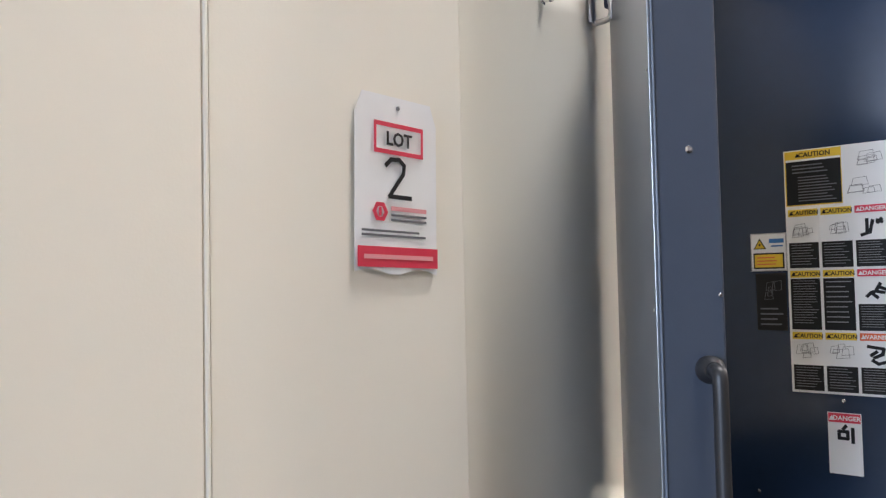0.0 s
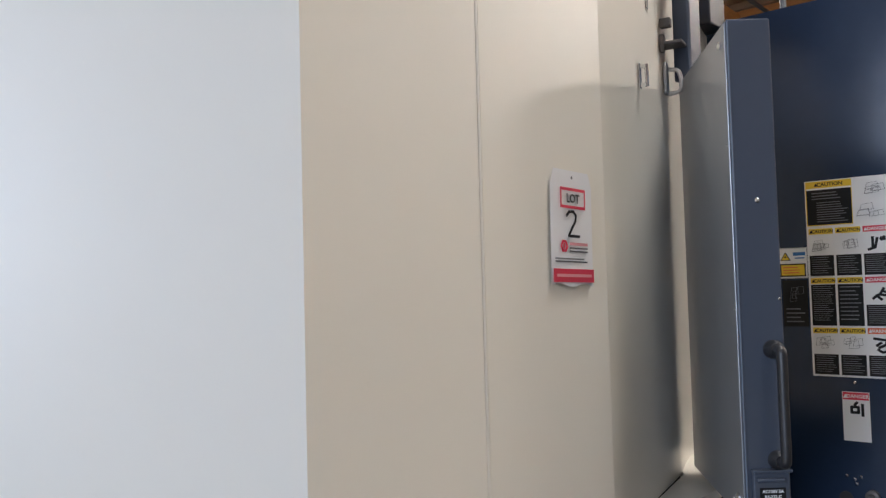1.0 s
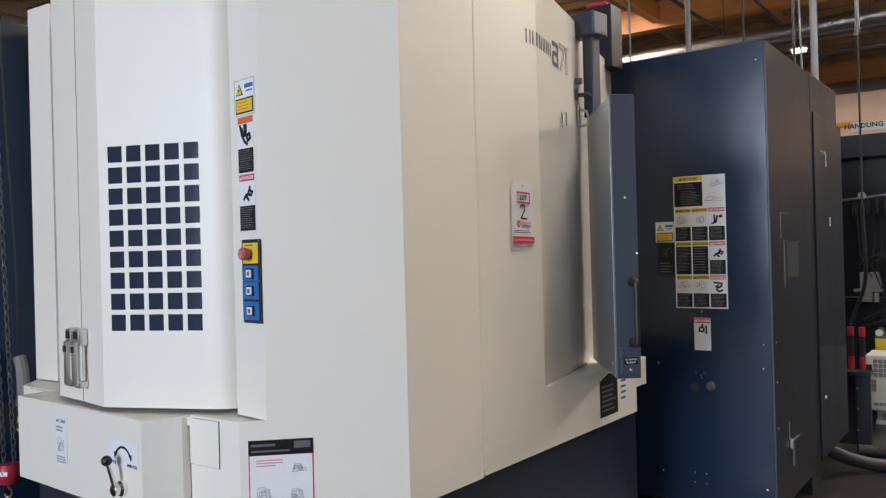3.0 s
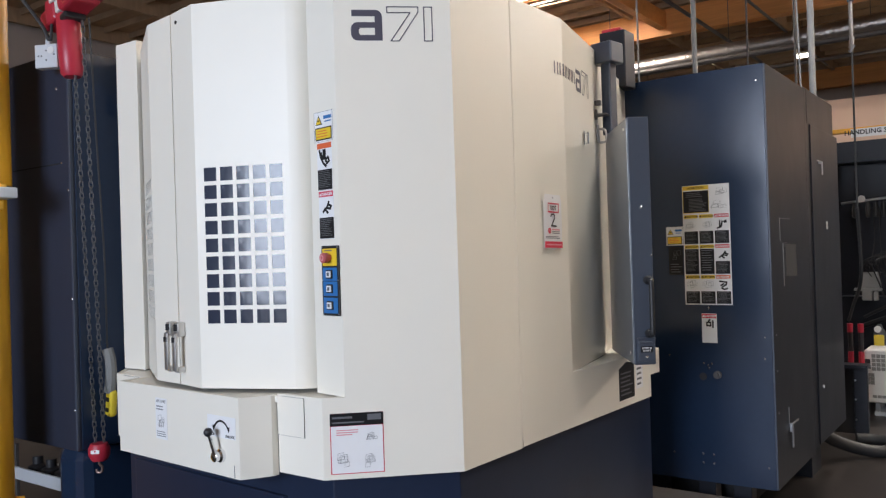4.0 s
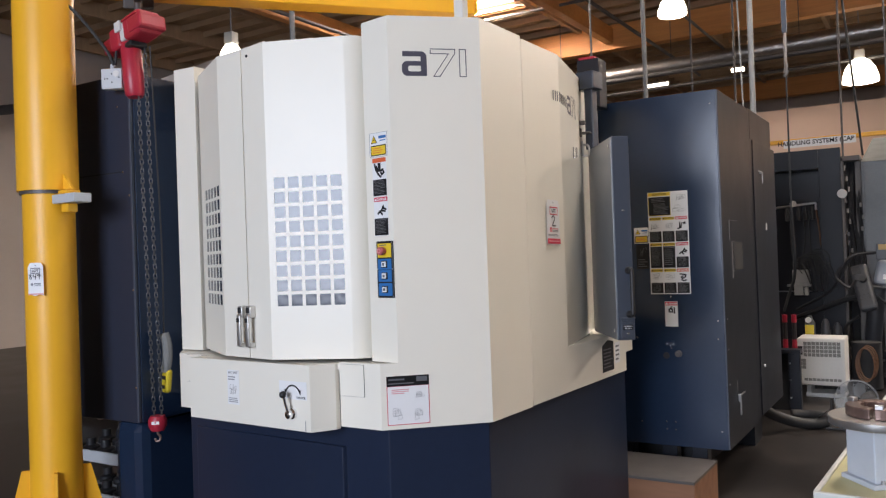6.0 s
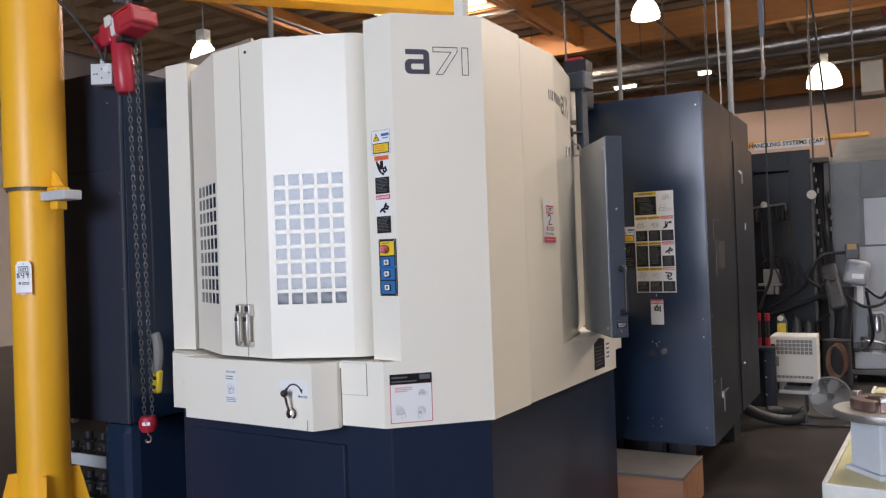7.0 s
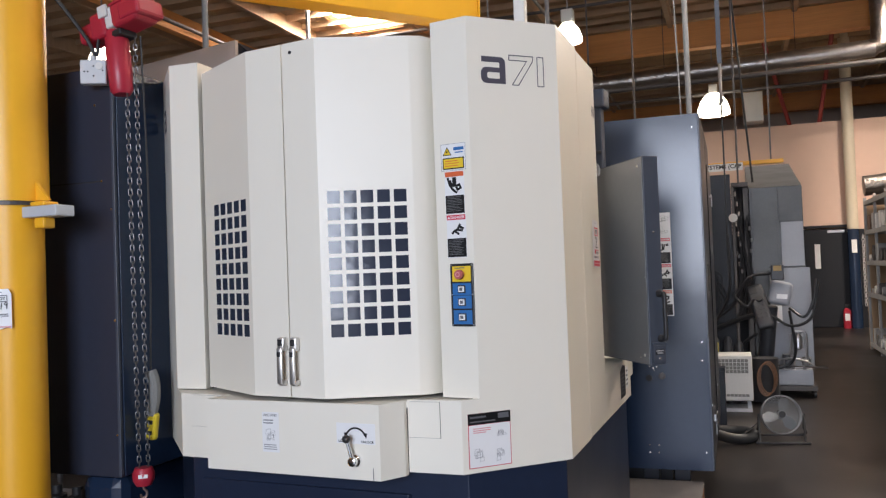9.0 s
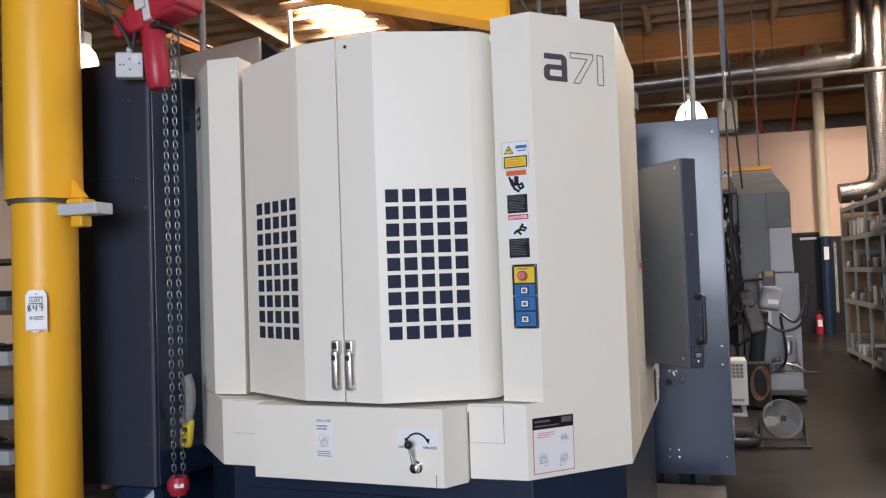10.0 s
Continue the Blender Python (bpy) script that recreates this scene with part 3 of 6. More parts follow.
FIGURES = {
    "crush": [[(0.10, 0.95), (0.22, 0.55), (0.40, 0.28), (0.62, 0.12)], [(0.24, 0.80), (0.36, 0.50)], [(0.44, 0.95), (0.44, 0.48)], [(0.56, 0.95), (0.56, 0.48)], [(0.64, 0.48), (0.80, 0.56), (0.88, 0.36), (0.70, 0.26), (0.62, 0.40)]],
    "fall": [[(0.25, 0.25), (0.40, 0.40), (0.55, 0.45), (0.72, 0.75)], [(0.40, 0.40), (0.62, 0.20)], [(0.55, 0.45), (0.85, 0.40)], [(0.72, 0.60), (0.92, 0.52)]],
    "cut": [[(0.15, 0.15), (0.45, 0.25), (0.55, 0.70)], [(0.35, 0.25), (0.35, 0.75)], [(0.70, 0.70), (0.88, 0.62)], [(0.72, 0.60), (0.86, 0.75)]],
    "fold": [[(0.20, 0.80), (0.75, 0.72), (0.70, 0.50), (0.40, 0.35)], [(0.30, 0.45), (0.50, 0.60)], [(0.35, 0.25), (0.55, 0.12), (0.80, 0.20)]],
    "press": [[(0.30, 0.35), (0.30, 0.65), (0.60, 0.65), (0.60, 0.35), (0.30, 0.35)], [(0.78, 0.20), (0.78, 0.80)], [(0.45, 0.75), (0.55, 0.90)]],
}


def figure(kind, x0, x1, y0, y1, lift, width):
    return join(*[ribbon([(x0 + (x1 - x0) * a, y0 + (y1 - y0) * b) for a, b in line], width, lift + 0.0002 * i) for i, line in enumerate(FIGURES[kind])])


def sketch(x0, x1, y0, y1, lift, seed):
    r = random.Random(seed)
    lines = []
    for i in range(5):
        cx, cy, s = r.uniform(0.25, 0.75), r.uniform(0.25, 0.75), r.uniform(0.1, 0.25)
        pts = [(cx - s, cy - s * 0.7), (cx + s, cy - s * 0.5), (cx + s * 0.8, cy + s), (cx - s * 0.7, cy + s * 0.8), (cx - s, cy - s * 0.7)]
        lines.append(ribbon([(x0 + (x1 - x0) * min(0.95, max(0.05, a)), y0 + (y1 - y0) * min(0.95, max(0.05, b))) for a, b in pts], 0.0009, lift + 0.0003 * i))
    return join(*lines)


def notice(parent, m, x0, x1, y0, y1, word, head, fig=None, seed=1, head_h=0.022, cut=0.52, rows=7, name="warning_label"):
    """One warning cell: coloured heading, picture, black text block."""
    lab = part(name, on(m, flat(x0, x1, y0, y1, 0)), M["paper"], parent, "small printed warning label")
    g = 0.002
    part("heading", on(m, flat(x0 + g, x1 - g, y1 - head_h, y1 - g, EPS)), M[head], lab)
    w = x1 - x0
    if word:
        part("heading_word", on(m, words(word, min(head_h * 0.5, w * 0.14), (x0 + x1) / 2 + w * 0.07, y1 - head_h / 2 - g / 2, 2 * EPS)), M["ink"] if head == "l_yellow" else M["paper"], lab)
        part("heading_mark", on(m, triangle(x0 + w * 0.13, y1 - head_h / 2 - g / 2, head_h * 0.6, 2 * EPS)), M["ink"] if head == "l_yellow" else M["paper"], lab)
    mid = y1 - (y1 - y0) * cut
    if fig == "text":
        mid = y1 - head_h - g
    elif fig:
        part("picture", on(m, figure(fig, x0 + w * 0.08, x1 - w * 0.08, mid + g, y1 - head_h - g, EPS, w * 0.105)), M["ink"], lab)
    else:
        part("picture", on(m, sketch(x0 + w * 0.08, x1 - w * 0.08, mid + g, y1 - head_h - g, EPS, seed)), M["print"], lab)
    if rows:
        part("text_block", on(m, flat(x0 + g, x1 - g, y0 + g, mid - g * 0.5, EPS)), M["ink"], lab)
        part("text_print", on(m, bars(x0 + w * 0.1, x1 - w * 0.1, y0 + (mid - y0) * 0.12, mid - g * 2, rows + 3, 2 * EPS, 0.20, seed)), M["faint_print"], lab)
    return lab


def post_at(x, z, lift=0.0006):
    """A place on the front post's face."""
    y = P1[1] + (x - P1[0]) * POST_U[1] / POST_U[0]
    m = plane_at((x, y, z), POST_U)
    return m @ Matrix.Translation((0, 0, lift))


laser_label(mc, post_at(-1.100, 2.166), 0.110, 0.107)
notice(mc, post_at(-1.087, 2.057), 0, 0.086, -0.167, 0, "", "l_orange", "crush", 5, 0.021, 0.56, 7)
notice(mc, post_at(-1.085, 1.888), 0, 0.086, -0.168, 0, "DANGER", "l_red", "fall", 6, 0.021, 0.55, 7)

pan = part("button_panel", on(post_at(-1.075, 1.696), box(0, 0.101, -0.243, 0, 0, 0.006, 0.004)), M["black"], mc, "blue and yellow push-button panel with a red stop button")
pm = post_at(-1.075, 1.696) @ Matrix.Translation((0, 0, 0.006))
part("stop_plate", on(pm, flat(0.010, 0.091, -0.070, -0.010, 0, 0.0012)), M["l_yellow"], pan)
part("stop_print", on(pm, bars(0.022, 0.080, -0.021, -0.013, 1, 0.0013, 0.5)), M["print"], pan)
part("stop_button", moved(lathe([(0.012, 0), (0.012, 0.012), (0.0180, 0.014), (0.0180, 0.028), (0.015, 0.032), (0, 0.033)], (0, 0, 0), 24), pm @ Matrix.Translation((0.0505, -0.042, 0.001))), M["faded_red"], pan, "faded red mushroom stop button", True)
part("stop_arrows", moved(lathe([(0.006, 0), (0.010, 0.0), (0.010, 0.001), (0.006, 0.001)], (0, 0, 0), 20, True), pm @ Matrix.Translation((0.0505, -0.042, 0.0335))), M["l_pink"], pan)
for i, (a, b) in enumerate(((-0.122, -0.076), (-0.174, -0.124), (-0.234, -0.180))):
    part("button_plate", on(pm, flat(0.010, 0.091, a, b, 0, 0.0012)), M["l_blue"], pan)
    cy = (a + b) / 2
    part("button_bezel", on(pm, box(0.034, 0.067, cy - 0.015, cy + 0.015, 0.001, 0.007, 0.002)), M["black"], pan)
    part("push_button", on(pm, box(0.038, 0.063, cy - 0.011, cy + 0.011, 0.006, 0.010, 0.0015)), M["paper"], pan, "white square push button")
    part("button_mark", on(pm, join(flat(0.044, 0.057, cy - 0.006, cy + 0.006, 0.0103, 0.0003))), M["print"], pan)
for sx, sy in ((0.006, -0.006), (0.095, -0.006), (0.006, -0.120), (0.095, -0.120), (0.006, -0.237), (0.095, -0.237)):
    part("screw", moved(lathe([(0.003, 0), (0.003, 0.001), (0, 0.0014)], (0, 0, 0), 10), pm @ Matrix.Translation((sx, sy, 0))), M["steel"], pan)

# model number on the corner face: a bold filled a and two outlined digits
em = plane_at((P2[0], P2[1], 0), CH_U) @ Matrix.Translation((0, 0, 0.0007))


def arc_pts(cx, cy, r, a0, a1, n=8):
    return [(cx + r * math.cos(radians(a0 + (a1 - a0) * k / n)), cy + r * math.sin(radians(a0 + (a1 - a0) * k / n))) for k in range(n + 1)]


def letter_a(x, y, w, h, lift):
    t = w * 0.24
    rr = w * 0.22
    outer_top = shape([(x + w * 0.03, y + h), (x + w - rr, y + h)] + arc_pts(x + w - rr, y + h - rr, rr, 90, 0) + [(x + w, y), (x + w - t, y), (x + w - t, y + h - t * 0.85), (x + w * 0.03, y + h - t * 0.85)], lift)
    bowl = shape([(x + w - t + 0.0001, y + h * 0.60), (x + rr, y + h * 0.60)] + arc_pts(x + rr, y + h * 0.60 - rr, rr, 90, 180) + arc_pts(x + rr, y + rr, rr, 180, 270) + [(x + w - t + 0.0001, y), (x + w - t + 0.0001, y + t * 0.75), (x + t * 1.25, y + t * 0.75)]
                 + [(x + t * 1.05, y + t), (x + t * 1.05, y + h * 0.60 - t), (x + t * 1.25, y + h * 0.60 - t * 0.75), (x + w - t + 0.0001, y + h * 0.60 - t * 0.75)], lift)
    return join(outer_top, bowl)


def outlined(points, lift, width=0.0035):
    return ribbon(points + [points[0], points[1]], width, lift)


part("model_letter", on(em, letter_a(0.058, 2.397, 0.108, 0.106, 0)), M["emblem"], mc, "bold dark letter of the model number")
s7, y7, h7 = 0.183, 2.396, 0.118
part("model_digit", on(em, outlined([(s7, y7 + h7), (s7 + 0.108, y7 + h7), (s7 + 0.108, y7 + h7 - 0.018), (s7 + 0.040, y7), (s7 + 0.012, y7), (s7 + 0.080, y7 + h7 - 0.020), (s7, y7 + h7 - 0.020)], 0)), M["emblem"], mc, "outlined digit of the model number")
s1 = 0.311
part("model_digit", on(em, outlined([(s1, y7 + h7), (s1 + 0.028, y7 + h7), (s1 + 0.028, y7), (s1, y7)], 0)), M["emblem"], mc, "outlined digit of the model number")
# the same model number on the far corner
lm = plane_at((-2.74, 0.84, 0), (LP2[0] + 2.74, LP2[1] - 0.84)) @ Matrix.Translation((0, 0, 0.0007))
part("model_letter", on(lm, letter_a(0.10, 2.397, 0.108, 0.106, 0)), M["emblem"], mc, "bold dark letter of the model number")

# side lettering: plain blocks for the maker's name, then the model number over the bend
sm = plane_at((SEAM[0], SEAM[1], 0), (RR[0] - SEAM[0], RR[1] - SEAM[1])) @ Matrix.Translation((0, 0, 0.0008))
bmn = plane_at((RR[0], RR[1], 0), (BEND[0] - RR[0], BEND[1] - RR[1])) @ Matrix.Translation((0, 0, 0.0008))
for i in range(6):
    frm, u = (sm, 0.335 + i * 0.048) if i < 2 else (bmn, 0.012 + (i - 2) * 0.048)
    part("maker_mark", on(frm, join(flat(u, u + 0.009, 2.40, 2.452, 0), flat(u + 0.027, u + 0.036, 2.40, 2.452, 0))), M["emblem"], mc, "dark block of the maker's name")
part("model_letter", on(bmn, letter_a(0.212, 2.375, 0.090, 0.098, 0)), M["emblem"], mc)
part("model_digit", on(bmn, outlined([(0.318, 2.484), (0.398, 2.484), (0.398, 2.468), (0.350, 2.375), (0.328, 2.375), (0.378, 2.466), (0.318, 2.466)], 0, 0.003)), M["emblem"], mc)
part("model_digit", on(bmn, outlined([(0.418, 2.484), (0.440, 2.484), (0.440, 2.375), (0.418, 2.375)], 0, 0.003)), M["emblem"], mc)

# wall catch and latch above the pendant
cm = bmn @ Matrix.Translation((0.325, 2.172, 0.002)) @ Matrix.Scale(0.62, 4)
part("wall_catch", on(cm, join(box(-0.016, 0.016, -0.05, 0.05, 0, 0.004, 0.003), box(-0.011, 0.011, -0.045, -0.03, 0.004, 0.03, 0.003), box(-0.011, 0.011, 0.03, 0.045, 0.004, 0.03, 0.003), moved(rod((0, -0.045, 0.028), (0, 0.045, 0.028), 0.008), Matrix()))), M["chrome"], mc, "bright steel door catch")
part("latch_bar", on(bmn, join(box(0.56, 0.585, 2.36, 2.385, 0, 0.03, 0.003), box(0.56, 0.62, 2.31, 2.32, 0, 0.06, 0.003), box(0.555, 0.575, 2.29, 2.34, 0, 0.012, 0.003))), M["pipe"], mc)
part("latch", on(bmn, join(box(0.585, 0.615, 2.18, 2.27, 0, 0.010, 0.004), tube(curve([(0.60, 2.25, 0.012), (0.60, 2.24, 0.04), (0.60, 2.19, 0.045), (0.60, 2.18, 0.012)], 4), 0.006))), M["steel"], mc, "steel toggle latch", True)
# rating plates at the end of the skirt
em2 = plane_at((RR[0], RR[1], 0), (ENDL[0] - RR[0], ENDL[1] - RR[1])) @ Matrix.Translation((0, 0, 0.0008))
rp = part("rating_plate", on(em2, shape([(0.45, 0.935), (0.62, 0.935), (0.62, 1.098), (0.535, 1.112), (0.45, 1.085)], 0)), M["ink"], mc, "black rating plate")
part("print", on(em2, bars(0.465, 0.605, 0.95, 1.07, 6, EPS, 0.35, 9)), M["print"], rp)
part("small_label", on(em2, flat(0.64, 0.72, 0.965, 1.085, 0)), M["paper"], mc)
part("small_print", on(em2, bars(0.65, 0.71, 0.975, 1.075, 4, EPS, 0.4, 10)), M["print"], mc)

# load diagram on the corner skirt
nm = plane_at((-1.028, 0.3713, 0), (CC[0] + 1.028, CC[1] - 0.3713)) @ Matrix.Translation((0, 0, 0.0008))
nl = part("load_label", on(nm, flat(0.024, 0.206, 0.915, 1.122, 0)), M["l_red"], mc, "white load diagram label with a black heading and red rim")
part("label_field", on(nm, flat(0.027, 0.203, 0.918, 1.078, EPS)), M["paper"], nl)
part("heading", on(nm, flat(0.024, 0.206, 1.079, 1.122, EPS)), M["ink"], nl)
part("heading_print", on(nm, join(flat(0.032, 0.10, 1.104, 1.111, 2 * EPS), flat(0.032, 0.14, 1.088, 1.093, 2 * EPS), flat(0.152, 0.198, 1.096, 1.116, 2 * EPS))), M["print"], nl)
part("red_print", on(nm, bars(0.045, 0.12, 1.045, 1.068, 3, 2 * EPS, 0.45, 2)), M["l_pink"], nl)
for drawn in (sketch(0.04, 0.10, 0.925, 1.0, 2 * EPS, 11), sketch(0.13, 0.19, 0.925, 0.99, 2 * EPS, 12), sketch(0.14, 0.195, 1.02, 1.06, 2 * EPS, 13)):
    part("diagram", on(nm, drawn), M["faint_print"], nl)

# apron labels and locking lever
am = plane_at((-2.122, 0.298, 0), (-1.315 + 2.122, 0.25 - 0.298)) @ Matrix.Translation((0, 0, 0.0008))
al = part("unit_label", on(am, flat(0.277, 0.357, 0.972, 1.131, 0)), M["paper"], mc, "small white label reading APC UNIT")
part("label_words", on(am, words("APC UNIT", 0.010, 0.317, 1.119, EPS)), M["faint_print"], al)
part("label_print", on(am, bars(0.284, 0.345, 1.082, 1.104, 2, EPS, 0.45, 4)), M["faint_print"], al)
part("lower_print", on(am, bars(0.284, 0.35, 0.98, 1.005, 3, EPS, 0.4, 5)), M["faint_print"], al)
part("diagram", on(am, sketch(0.284, 0.35, 1.01, 1.08, EPS, 21)), M["faint_print"], al)
ll = part("lock_label", on(am, flat(0.622, 0.790, 1.024, 1.102, 0)), M["paper"], mc, "white label with a curved arrow, LOCK and UNLOCK")
part("arrow", on(am, join(ring(0.706, 1.040, 0.044, 0.007, EPS, 25, 155), shape([(0.738, 1.066), (0.757, 1.066), (0.752, 1.046)], 2 * EPS), shape([(0.655, 1.066), (0.674, 1.066), (0.660, 1.046)], 2 * EPS))), M["ink"], ll)
part("label_words", on(am, join(words("LOCK", 0.009, 0.648, 1.033, EPS), words("UNLOCK", 0.009, 0.756, 1.033, EPS))), M["ink"], ll)
lv = part("lock_lever", on(am, join(moved(lathe([(0.024, 0), (0.024, 0.012), (0.018, 0.020), (0.018, 0.034), (0.012, 0.038), (0, 0.038)], (0, 0, 0), 20), Matrix.Translation((0.704, 0.962, 0))), rod((0.704, 0.962, 0.026), (0.690, 1.043, 0.042), 0.0075, 10, 0.006))), M["chrome"], mc, "chrome locking lever with a black ball", True)
bb = bmesh.new()
bmesh.ops.create_uvsphere(bb, u_segments=16, v_segments=10, radius=0.016, matrix=Matrix.Translation((0.689, 1.050, 0.044)))
part("ball_knob", on(am, bb), M["black"], lv, "black ball knob", True)
part("scratch", on(am, join(flat(0.776, 0.779, 0.890, 0.935, 0))), M["print"], mc)
# small plug in the door's top corner
part("plug", moved(lathe([(0.007, 0), (0.007, 0.003), (0, 0.003)], (0, 0, 0), 12), plane_at((DM[0] + 0.045, DM[1] - 0.0075, 2.572), (DD[0] - DM[0], DD[1] - DM[1]))), M["black"], mc)

# paper lot tag hanging on the side cover
def lot_tag(at, right, w, h, number, tilt, label, lift=0.002, red=True):
    m = plane_at(at, right, tilt) @ Matrix.Translation((0, 0, lift))
    t = thing("lot_tag", at, label, "paper tag", "auction lot tags")
    bm = bmesh.new()
    n, c = 8, 0.012
    rows = []
    for j in range(9):
        v = -h * j / 8
        inset = c if j == 0 else 0
        rows.append([bm.verts.new((inset + (w - 2 * inset) * i / n, v + (0.004 * math.sin(i * 1.3) if j == 8 else 0), 0.002 + 0.003 * math.sin(i / n * 3.1) * (j / 8) ** 2)) for i in range(n + 1)])
    for a, b in zip(rows, rows[1:]):
        for i in range(n):
            bm.faces.new((b[i], b[i + 1], a[i + 1], a[i]))
    got = bmesh.ops.extrude_face_region(bm, geom=bm.faces[:])
    bmesh.ops.translate(bm, verts=[v for v in got["geom"] if isinstance(v, bmesh.types.BMVert)], vec=(0, 0, -0.0004))
    bmesh.ops.recalc_face_normals(bm, faces=bm.faces[:])
    part("card", on(m, bm), M["paper"], t, "white card with clipped corners")
    z = 0.0052
    part("hole", moved(lathe([(0.003, 0), (0.003, 0.0008), (0, 0.0008)], (0, 0, 0), 10), m @ Matrix.Translation((w / 2, -0.014, 0.003))), M["print"], t)
    part("frame_print", on(m, join(flat(w * 0.2, w * 0.8, -h * 0.18, -h * 0.155, z), flat(w * 0.2, w * 0.8, -h * 0.335, -h * 0.31, z), flat(w * 0.2, w * 0.225, -h * 0.31, -h * 0.18, z), flat(w * 0.775, w * 0.8, -h * 0.31, -h * 0.18, z))), M["l_red"] if red else M["emblem"], t)
    part("lot_word", on(m, words("LOT", h * 0.075, w * 0.5, -h * 0.245, z)), M["ink"], t)
    strokes = []
    if number == "2":
        strokes = [[(0.34, -0.40), (0.40, -0.365), (0.50, -0.36), (0.56, -0.39), (0.55, -0.44), (0.46, -0.51), (0.38, -0.575), (0.64, -0.575)]]
    else:
        strokes = [[(0.24, -0.37), (0.16, -0.36), (0.10, -0.385), (0.17, -0.42), (0.26, -0.46), (0.22, -0.50), (0.12, -0.49), (0.13, -0.45), (0.24, -0.37)],
                   [(0.38, -0.36), (0.36, -0.43), (0.54, -0.43)], [(0.53, -0.36), (0.50, -0.51)], [(0.80, -0.36), (0.70, -0.35), (0.66, -0.39), (0.74, -0.42), (0.81, -0.37), (0.76, -0.50)]]
    part("number", on(m, join(*[ribbon([(w * a, h * b) for a, b in s], w * 0.038, z + 0.0004 * i) for i, s in enumerate(strokes)])), M["ink"], t, "handwritten lot number")
    part("logo", on(m, join(ring(w * 0.27, -h * 0.665, w * 0.07, w * 0.035, z, 0, 360, 6), flat(w * 0.255, w * 0.285, -h * 0.69, -h * 0.64, z))), M["l_red"] if red else M["print"], t)
    part("logo_print", on(m, flat(w * 0.40, w * 0.84, -h * 0.655, -h * 0.63, z)), M["l_pink"] if red else M["print"], t)
    part("small_print", on(m, join(flat(w * 0.40, w * 0.84, -h * 0.685, -h * 0.672, z), flat(w * 0.40, w * 0.84, -h * 0.713, -h * 0.70, z))), M["print"], t)
    if red:
        part("fine_print", on(m, bars(w * 0.06, w * 0.95, -h * 0.81, -h * 0.76, 2, z, 0.5, 3)), M["print"], t)
        part("red_band", on(m, flat(0.002, w - 0.002, -h * 0.975, -h * 0.86, z)), M["l_red"], t)
        part("band_print", on(m, flat(w * 0.08, w * 0.92, -h * 0.93, -h * 0.905, z + EPS)), M["l_pink"], t)
    else:
        part("red_band", on(m, flat(0.002, w - 0.002, -h * 0.985, -h * 0.945, z)), M["l_pink"], t)
    return t


lot_tag((-0.6625, 1.294, 1.888), (RR[0] - SEAM[0], RR[1] - SEAM[1]), 0.148, 0.226, "2", -1.2, "white paper lot tag taped on the cream side cover")

# ---- operator pendant on the machine's side ----
PA, PB, PC, PD = (-0.760, 2.140), (-0.456, 1.690), (-0.385, 1.752), (-0.677, 2.205)
pend = thing("operator_pendant", (-0.6, 2.0, 1.15), "slate blue operator pendant box hung beside the machine", "control box")
part("housing", prism([PA, PB, PC, PD], 1.150, 2.222, 0.004), M["slate"], pend, "slate enamelled sheet housing")
fb = plane_at((*PB, 0), (PC[0] - PB[0], PC[1] - PB[1]))
fa = plane_at((*PA, 0), (PB[0] - PA[0], PB[1] - PA[1]))


def screw_on(parent, m, r=0.007):
    part("screw", moved(lathe([(r, 0), (r, r * 0.4), (r * 0.6, r * 0.8), (0, r * 0.85)], (0, 0, 0), 12), m), M["chrome"], parent, "", True)


for u, v in ((0.05, 1.83), (0.088, 1.62), (0.088, 1.42)):
    screw_on(pend, fb @ Matrix.Translation((u, v, 0)), 0.006 if v > 1.7 else 0.003)
for u, v in ((0.50, 2.175), (0.50, 1.20), (0.45, 1.185), (0.530, 1.95), (0.530, 1.60), (0.02, 2.10), (0.02, 1.75), (0.02, 1.5)):
    screw_on(pend, fa @ Matrix.Translation((u, v, 0.0035)), 0.009 if u == 0.50 else 0.003)
part("edge_fold", on(fb, join(box(0.0, 0.003, 1.155, 2.217, 0.0, 0.004, 0.001))), M["slate_edge"], pend, "pale edge")
part("rear_panel", on(fa, box(0.004, 0.538, 1.156, 2.216, 0.0, 0.0035, 0.001)), M["grey_panel"], pend, "grey enamelled rear panel")
part("pull_handle", on(fb, join(tube(curve([(0.068, 1.515, 0.0), (0.068, 1.515, 0.035), (0.068, 1.50, 0.045), (0.068, 1.40, 0.045), (0.068, 1.30, 0.045), (0.068, 1.285, 0.035), (0.068, 1.285, 0.0)], 5), 0.011, 12),
                               moved(lathe([(0.020, 0), (0.020, 0.012), (0.013, 0.024), (0, 0.024)], (0, 0, 0), 16), Matrix.Translation((0.068, 1.515, 0))), moved(lathe([(0.020, 0), (0.020, 0.012), (0.013, 0.024), (0, 0.024)], (0, 0, 0), 16), Matrix.Translation((0.068, 1.285, 0))))), M["black"], pend, "black glossy pull handle", True)
sk = part("socket_cover", on(fb, join(box(0.012, 0.088, 1.165, 1.262, 0.0, 0.012, 0.003), box(0.010, 0.092, 1.262, 1.268, 0.0, 0.02, 0.002), box(0.016, 0.075, 1.243, 1.252, 0.012, 0.022, 0.003))), M["slate"], pend, "hinged slate socket cover")
part("socket_plate", on(fb, flat(0.024, 0.078, 1.205, 1.231, 0.0124)), M["ink"], sk, "black plate reading AC100V 3A RS-232-C")
